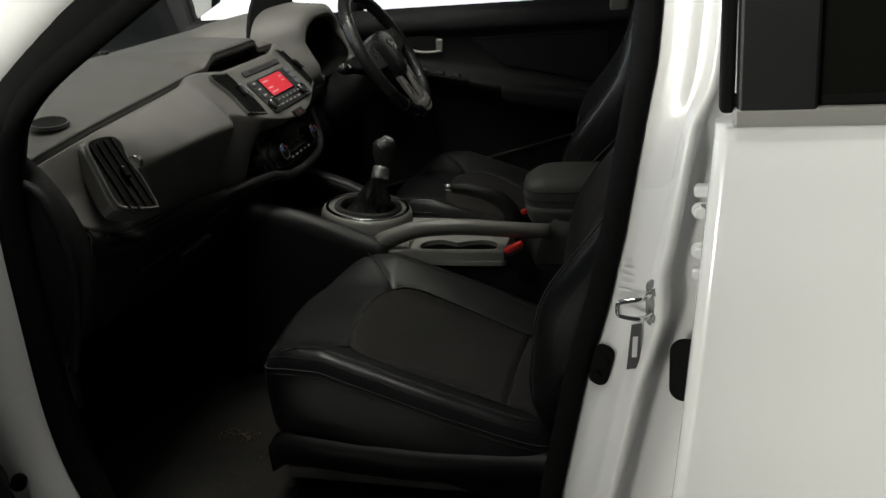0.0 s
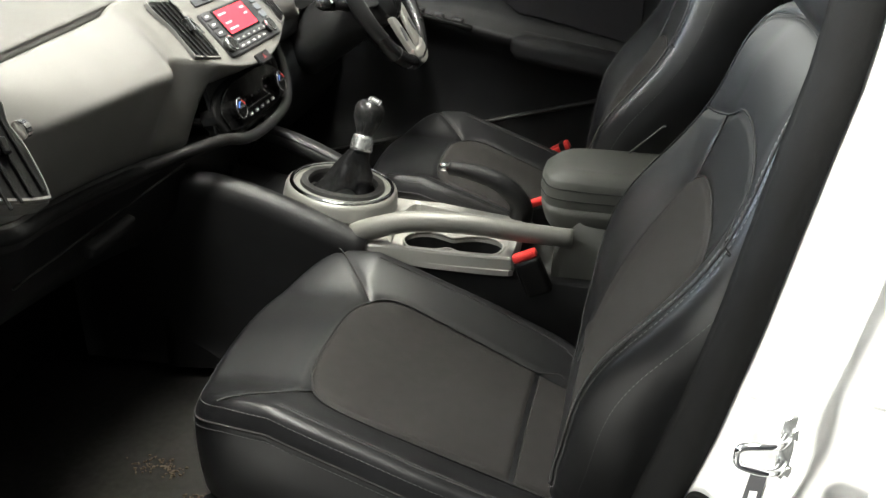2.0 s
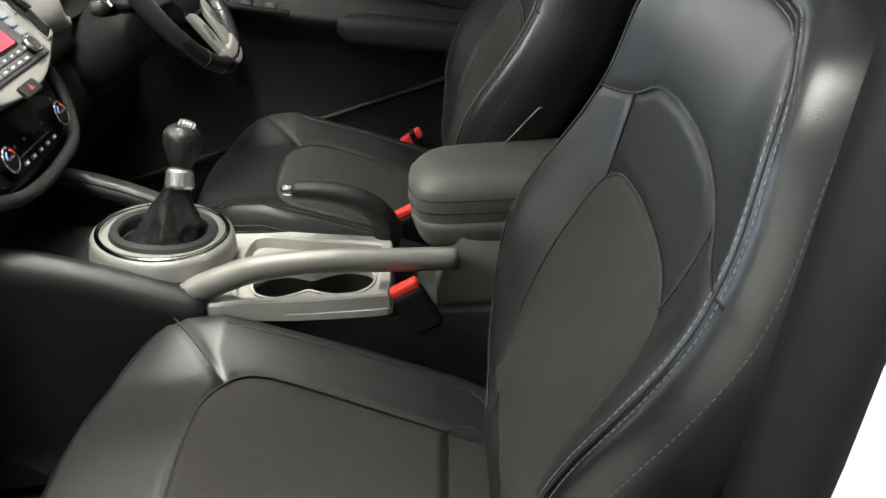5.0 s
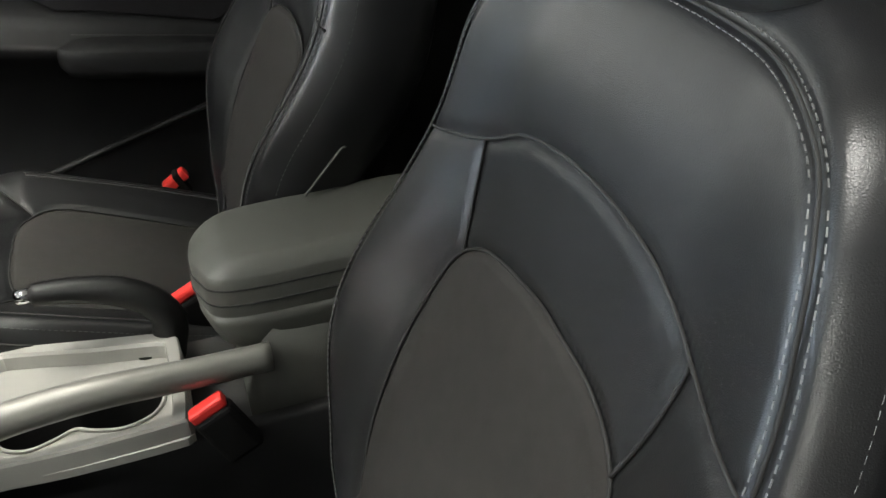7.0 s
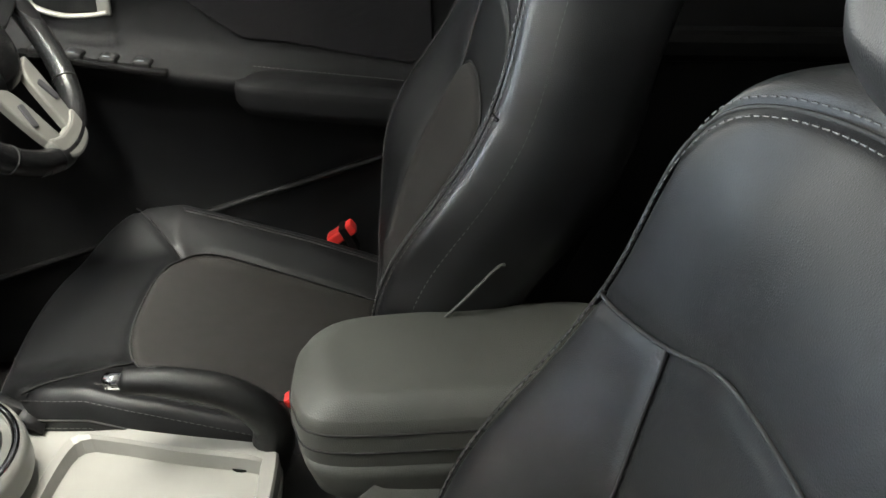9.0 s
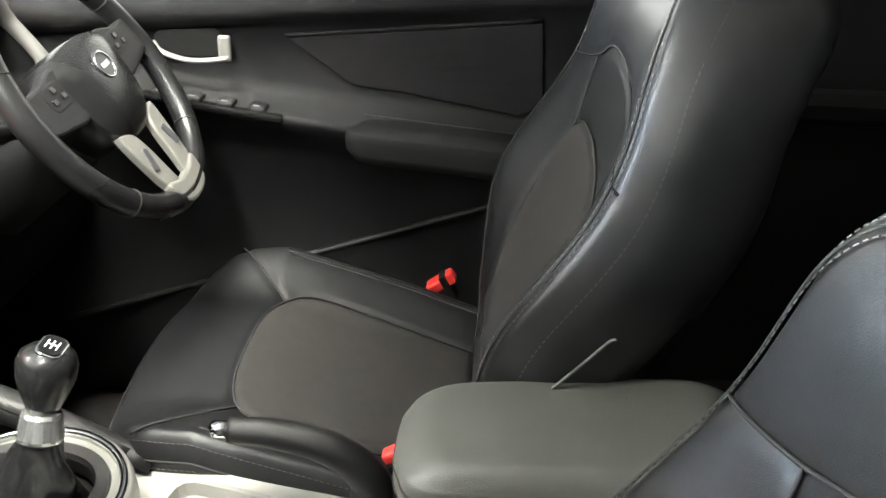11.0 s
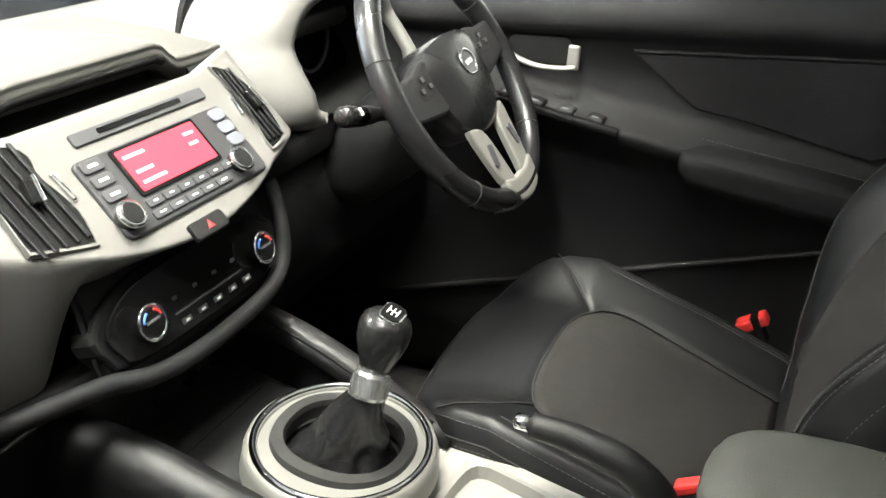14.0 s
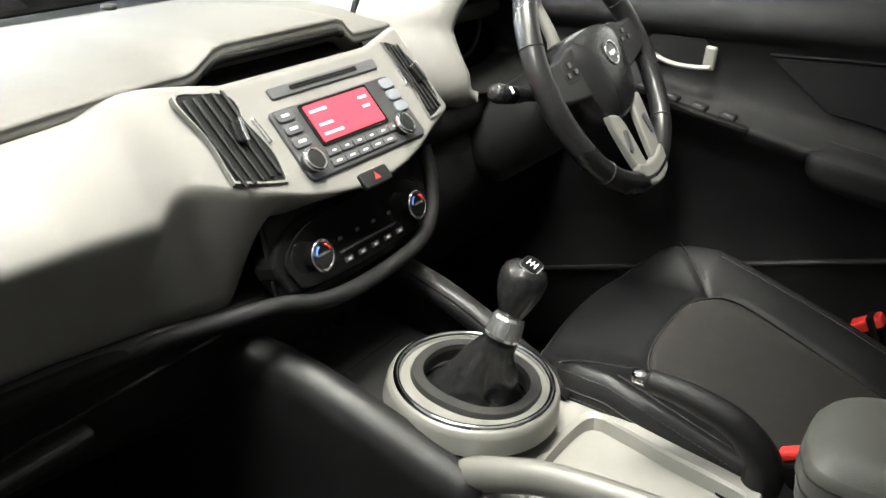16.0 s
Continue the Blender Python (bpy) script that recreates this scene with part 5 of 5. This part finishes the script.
part("frame_seal", box((0.014, 0.03, 0.42), pose(0.683, -0.927, 1.374, -6, 0, 0), 0.004), RUBBER, rd)
# sill, A pillar, hinge side
part("sill", box((1.1, 0.085, 0.12), pose(0.1, -0.900, 0.355), 0.025, 3), PAINT, body)
part("sill_scuff", box((1.0, 0.075, 0.10), pose(0.1, -0.818, 0.37), 0.02, 3), HARD, body, "black plastic sill cover")
APATH = [(-0.245, -0.848, 0.50), (-0.272, -0.848, 0.60), (-0.284, -0.848, 0.70), (-0.287, -0.846, 0.85), (-0.288, -0.842, 0.98), (-0.280, -0.836, 1.075), (-0.235, -0.825, 1.175), (-0.10, -0.795, 1.275), (0.16, -0.71, 1.44), (0.40, -0.65, 1.55)]
v, f = tube(smooth_open([(0.44, -0.852, 0.425), (0.20, -0.852, 0.425), (-0.06, -0.850, 0.428), (-0.19, -0.848, 0.452)] + APATH, 80), 0.017, n=12)
mesh_part("a_pillar_seal", v, f, RUBBER, body)
rows = []
for p in smooth_open(APATH, 50):
    d = float(np.interp(p[2], [1.0, 1.15, 1.3, 1.5], [0.0, 0.03, 0.065, 0.08]))
    rows.append([(p[0] + 0.012, p[1] + 0.004, p[2]), (p[0] - 0.4 * d, p[1] - 0.004, p[2] + 0.008), (p[0] - d - 0.02, p[1] - 0.012, p[2] + 0.016), (p[0] - d - 0.03, p[1] + 0.03, p[2] + 0.02), (p[0], p[1] + 0.04, p[2] + 0.008)])
mesh_part("a_pillar_inner_trim", *loft(rows, close_row=True, caps=True), RUBBER, body, "black pillar seal and trim")
rows = []
for p in smooth_open(APATH, 50):
    x, y, z = p
    x = x - float(np.interp(z, [1.0, 1.15, 1.3, 1.5], [0.0, 0.03, 0.065, 0.08]))
    rows.append([(x - 0.01, y + 0.02, z), (x - 0.02, y - 0.01, z - 0.004), (x - 0.05, y - 0.035, z + 0.01), (x - 0.11, y - 0.045, z + 0.03), (x - 0.13, y + 0.0, z + 0.04), (x - 0.05, y + 0.06, z + 0.02)])
mesh_part("a_pillar", *loft(rows, close_row=True, caps=True), PAINT, body)
v, f = tube(smooth_open([(-0.30, 0.81, 1.08), (-0.235, 0.80, 1.175), (-0.10, 0.77, 1.275), (0.16, 0.69, 1.44)], 24), 0.03, n=10)
mesh_part("a_pillar_trim", v, f, HARD, body)
part("kick_panel", box((0.5, 0.04, 0.72), pose(-0.59, -0.822, 0.70), 0.01), HARD, body)
part("far_kick_panel", box((0.6, 0.04, 0.8), pose(-0.55, 0.80, 0.72), 0.01), HARD, body)
part("bulkhead", box((0.04, 1.64, 0.78), pose(-0.64, 0, 0.70), 0.0), CARPET, body)
part("scuttle", box((0.4, 1.6, 0.05), pose(-0.95, 0, 1.06), 0.01), BLACK, body)
rows = []
for x, z in ((-2.12, 0.80), (-2.05, 0.90), (-1.8, 0.97), (-1.4, 1.02), (-1.05, 1.05)):
    rows.append([(x + 0.05 * (abs(y) / 0.8) ** 2, y, z - 0.07 * (abs(y) / 0.8) ** 3) for y in np.linspace(-0.86, 0.86, 13)])
mesh_part("bonnet", *solid(rows, -0.02), PAINT, body)
rows = []
for z, d in ((0.28, 0.03), (0.40, 0.0), (0.62, 0.0), (0.80, 0.05)):
    rows.append([(-2.16 + d + 0.14 * (abs(y) / 0.85) ** 3, y, z) for y in np.linspace(-0.85, 0.85, 13)])
mesh_part("front_bumper", *solid(rows, 0.03), PAINT, body)
for s in (-1, 1):
    rows = []
    for x in np.linspace(-2.02, -0.40, 28):
        zl = 0.30 if abs(x + 1.05) > 0.40 else 0.33 + math.sqrt(max(0, 0.40 ** 2 - (x + 1.05) ** 2))
        rows.append([(x, s * 0.88, max(zl, 0.30)), (x, s * 0.945, max(zl, 0.30) + 0.03), (x, s * 0.95, max(zl + 0.05, 0.78)), (x, s * 0.92, 0.93), (x, s * 0.86, 0.97)])
    mesh_part("front_wing", *solid(rows, 0.01 * s), PAINT, body)
    part("headlamp", box((0.30, 0.06, 0.14), pose(-1.95, s * 0.80, 0.80, 0, 0, -s * 18), 0.03, 3), GLOSS, body)
rows = []
for z, y0 in ((0.30, 0.90), (0.5, 0.945), (0.8, 0.955), (1.0, 0.945), (1.105, 0.924)):
    rows.append([(x, y0, z) for x in np.linspace(-0.38, 1.95, 12)])
mesh_part("far_side_skin", *solid(rows, -0.015), PAINT, body)
for x in (-1.05, 1.6):
    for y in (-0.955, 0.955):
        part("wheel_rim", disc(0.21, 0.02, pose(x, y, 0.33, 90, 0, 0), 0.006, 40), SILVER, body)
part("roof_skin", box((1.72, 1.39, 0.03), pose(1.04, 0, 1.70), 0.012, 3), PAINT, body)
part("wiper", box((0.02, 1.2, 0.015), pose(-0.80, 0.1, 1.118, 0, 0, 4), 0.004), RUBBER, body)
part("roof", box((1.75, 1.40, 0.04), pose(1.02, 0, 1.66), 0.0), LINER, body)
rows = []
for y in np.linspace(-0.60, 0.60, 10):
    rows.append([(-0.86, y * 1.3, 1.08), (-0.4, y * 1.22, 1.33), (0.15, y * 1.08, 1.645)])
ws = mesh_part("windscreen", *solid(rows, 0.004), GLASS, body)
ws.visible_shadow = False
part("far_rear_door", box((1.3, 0.06, 0.75), pose(1.22, 0.765, 0.73), 0.02), HARD, body)
part("far_rear_armrest", box((0.5, 0.06, 0.05), pose(0.95, 0.72, 0.90, 0, 4, 0), 0.015), HARD, body)
part("far_rear_glass", box((0.9, 0.006, 0.45), pose(1.15, 0.76, 1.33, 6, 0, 0)), TINT, body)
part("tailgate", box((0.06, 1.4, 1.2), pose(1.9, 0, 1.0), 0.02), HARD, body)
part("rear_side", box((0.9, 0.05, 0.5), pose(1.45, 0.74, 1.38), 0.02), HARD, body)
part("rear_bench_back", box((0.14, 1.35, 0.62), pose(1.62, 0, 0.90, 0, 15, 0), 0.05, 3), LEATHER, body)
part("rear_bench_cushion", box((0.5, 1.35, 0.2), pose(1.33, 0, 0.56), 0.06, 3), LEATHER, body)
part("far_b_pillar", box((0.12, 0.05, 1.0), pose(0.565, 0.745, 1.25), 0.02), HARD, body)
part("belt_guide", box((0.052, 0.03, 0.12), pose(0.530, 0.712, 1.130, 0, 8, 0), 0.008), SOFT, body, "grey seat belt strap guide")
# driver's door trim
dd = thing("door_panel", (0.1, 0.74, 0.6), "black plastic and fabric driver door trim panel", "door panel")
rows = []
for x in np.linspace(-0.42, 0.60, 30):
    zt = 1.124 + 0.010 * (x + 0.2)
    ledge = 0.955 - 0.19 * (x - 0.0)
    rows.append([(x, 0.780, zt + 0.004), (x, 0.748, zt + 0.006), (x, 0.724, zt + 0.001), (x, 0.707, zt - 0.011), (x, 0.697, zt - 0.029), (x, 0.694, zt - 0.048), (x, 0.699, zt - 0.062), (x, 0.712, zt - 0.070), (x, 0.715, ledge + 0.03), (x, 0.702, ledge + 0.006), (x, 0.635, ledge + 0.002), (x, 0.625, ledge - 0.008), (x, 0.645, ledge - 0.03), (x, 0.685, ledge - 0.07), (x, 0.685, 0.62), (x, 0.670, 0.60), (x, 0.670, 0.42), (x, 0.760, 0.42)])
mesh_part("panel_body", *loft(rows, close_row=True, caps=True), DOORPLASTIC, dd)
ins = [(0.105, 1.035), (0.50, 1.045), (0.50, 0.915), (0.46, 0.900), (0.27, 0.945), (0.205, 0.955)]
part("fabric_insert", plate([(x, z) for x, z in ins][::-1], 0.008, Matrix(((1, 0, 0, 0), (0, 0, -1, 0.718), (0, 1, 0, 0), (0, 0, 0, 1))), 0.003), DOORCLOTH, dd, "dark woven insert")
mesh_part("insert_ridge", *tube([(x, 0.711, 1.038 + 0.025 * (x - 0.105)) for x in np.linspace(0.105, 0.50, 10)], 0.003, n=8), DOORPLASTIC, dd)
fd = Face((0.345, 0.645, 0.012), (1, 0, 0), (0, 1, 0))
ap = smooth_closed([(-0.13, -0.035), (-0.125, 0.03), (0.0, 0.045), (0.13, 0.045), (0.14, 0.0), (0.13, -0.03), (0.0, -0.04)], 80)
v, f = pad(ap, (0, 0), fd, lambda p, r: 0.912 - 0.16 * (p[:, 0] + 0.13) - 0.012 * r ** 4, 20, [(0.02, 0.012), (0.02, 0.03), (-0.05, 0.045)])
ar2 = mesh_part("door_armrest", v, f, DOORPLASTIC, dd)
p = np.array([(a, 0.022, 0.913 - 0.16 * (a + 0.13)) for a in np.linspace(-0.12, 0.12, 30)]) + np.array([0.345, 0.645, 0.012])
part("stitching", stitches(p), THREAD, ar2)
v, f = tube(smooth_open([(-0.100, 0.702, 1.036), (-0.085, 0.688, 1.024), (-0.045, 0.680, 1.012), (-0.005, 0.680, 1.010), (0.020, 0.683, 1.012)], 24), [0.0055] * 24, n=10, squash=0.7)
hd = mesh_part("door_handle", v, f, SILVER, dd, "satin silver door handle")
part("handle_block", box((0.020, 0.010, 0.040), pose(0.016, 0.687, 1.026, 0, 4, 0), 0.004), SILVER, hd)
part("handle_recess", plate(round_rect(0.105, 0.042, 0.012, 6), 0.004, Matrix(((1, 0, 0, -0.045), (0, 0, -1, 0.707), (0, 1, 0, 1.032), (0, 0, 0, 1)))), BLACK, dd)
sp = part("switch_panel", box((0.22, 0.062, 0.012), pose(0.00, 0.652, 0.951, 0, 11, 0), 0.004), GLOSS, dd)
for k in range(4):
    sx = -0.075 + 0.048 * k
    sz = 0.961 - 0.194 * sx
    part("window_switch", box((0.026, 0.03, 0.014), pose(sx, 0.642, sz - 0.004, 0, 11, 0), 0.004), HARD, sp)
    part("switch_mark", box((0.010, 0.004, 0.001), pose(sx, 0.632, sz + 0.0036, 0, 11, 0)), PALEKEY, sp)
p = np.array([(x, 0.668, 0.607 + 0.27 * (x + 0.175)) for x in np.linspace(-0.40, 0.50, 12)])
v, f = tube(p, 0.006, n=8)
mesh_part("pocket_edge", v, f, HARD, dd)
# the passenger door, swung open
od = thing("front_door", (-0.38, -0.85, 0.7), "white front passenger door swung wide open, dark inner trim", "car door")
DM = Matrix.Translation((-0.365, -0.94, 0)) @ pose(0, 0, 0, 0, 0, -80)
rows = []
for x in np.linspace(0.0, 1.02, 14):
    rows.append([tuple(DM @ Vector((x, yy, z))) for yy, z in ((-0.01, 0.34), (-0.05, 0.5), (-0.06, 0.8), (-0.045, 1.02), (-0.02, 1.13), (0.0, 1.13), (0.0, 0.34))])
mesh_part("door_skin", *loft(rows, close_row=True, caps=True), PAINT, od)
rows = []
for x in np.linspace(0.03, 0.99, 20):
    e = 0.03 * (1 if x > 0.03 else 0)
    rows.append([tuple(DM @ Vector((x, yy, z))) for yy, z in ((0.004, 0.38 + 0.12 * max(0, (0.25 - x) / 0.25)), (0.05 + e, 0.42 + 0.12 * max(0, (0.25 - x) / 0.25)), (0.055 + e, 0.66), (0.04 + e, 0.70), (0.04 + e, 0.90), (0.065 + e, 0.92), (0.065 + e, 0.95), (0.03 + e, 0.96), (0.025 + e, 1.05), (0.05, 1.12), (0.004, 1.14))])
mesh_part("door_trim", *loft(rows, close_row=True, caps=True), DOORPLASTIC, od, "black inner trim panel")
v, f = tube([DM @ Vector(q) for q in smooth_open([(0.04, 0.03, 1.13), (0.30, 0.06, 1.34), (0.55, 0.12, 1.52), (0.85, 0.14, 1.57), (0.99, 0.12, 1.50), (1.01, 0.02, 1.13)], 40)], 0.018, n=8)
mesh_part("window_frame", v, f, HARD, od)
rows = [[tuple(DM @ Vector((0.05 + 0.94 * u, 0.02 + 0.10 * t * min(1, u * 1.6), 1.13 + t * (0.40 * min(1, u * 1.7) + 0.01)))) for t in (0.0, 0.5, 1.0)] for u in np.linspace(0.02, 1, 10)]
og = mesh_part("window_pane", *solid(rows, 0.004), GLASS, od)
og.visible_shadow = False
for z in (0.60, 0.885):
    part("door_bumper", disc(0.012, 0.02, Matrix.Translation((-0.345, -0.90, z)) @ pose(0, 0, 0, 90, 0, 30), 0.003, 20), RUBBER, od)
# showroom
tagged(part("ground", box((14, 14, 0.1), pose(0, 0, -0.05)), FLOORGREY), "grey painted showroom floor", "floor", kind="structure")
tagged(part("wall_far", box((14, 0.2, 3.4), pose(0, 5.2, 1.7)), WALLWHITE), "white showroom wall", "wall", kind="structure")
win = tagged(part("window_1", box((5.8, 0.02, 1.0), pose(-0.05, 5.085, 0.70)), DAYLIGHT), "bright showroom window seen over the far door", "window", kind="structure")
for x in (-2.95, -0.07, 1.4, 2.85):
    part("mullion", box((0.04, 0.05, 1.06), pose(x, 5.065, 0.70), 0.006), BLACK, win)
for z in (0.18, 1.22):
    part("window_rail", box((5.84, 0.05, 0.04), pose(-0.05, 5.065, z), 0.006), BLACK, win)
part("notice", box((0.30, 0.004, 0.14), pose(0.33, 5.07, 0.84)), LABEL, win, "small printed notice")
for k in range(3):
    part("notice_line", box((0.20, 0.003, 0.012), pose(0.33, 5.066, 0.80 + 0.03 * k)), BUTTON, win)
tagged(part("wall_near", box((14, 0.2, 3.4), pose(0, -5.2, 1.7)), DARKWALL), "dark grey showroom wall", "wall", kind="structure")
tagged(part("wall_front", box((0.2, 10.4, 3.4), pose(-6, 0, 1.7)), DARKWALL), "dark grey showroom wall", "wall", kind="structure")
tagged(part("wall_rear", box((0.2, 10.4, 3.4), pose(6, 0, 1.7)), DARKWALL), "dark grey showroom wall", "wall", kind="structure")
tagged(part("ceiling", box((14, 14, 0.1), pose(0, 0, 3.45)), DARKWALL), "dark grey showroom ceiling", "ceiling", kind="structure")

tagged(part("column", box((0.35, 0.35, 3.4), pose(-4.05, 4.9, 1.7), 0.02), FLOORGREY), "grey showroom column", "column", kind="structure")
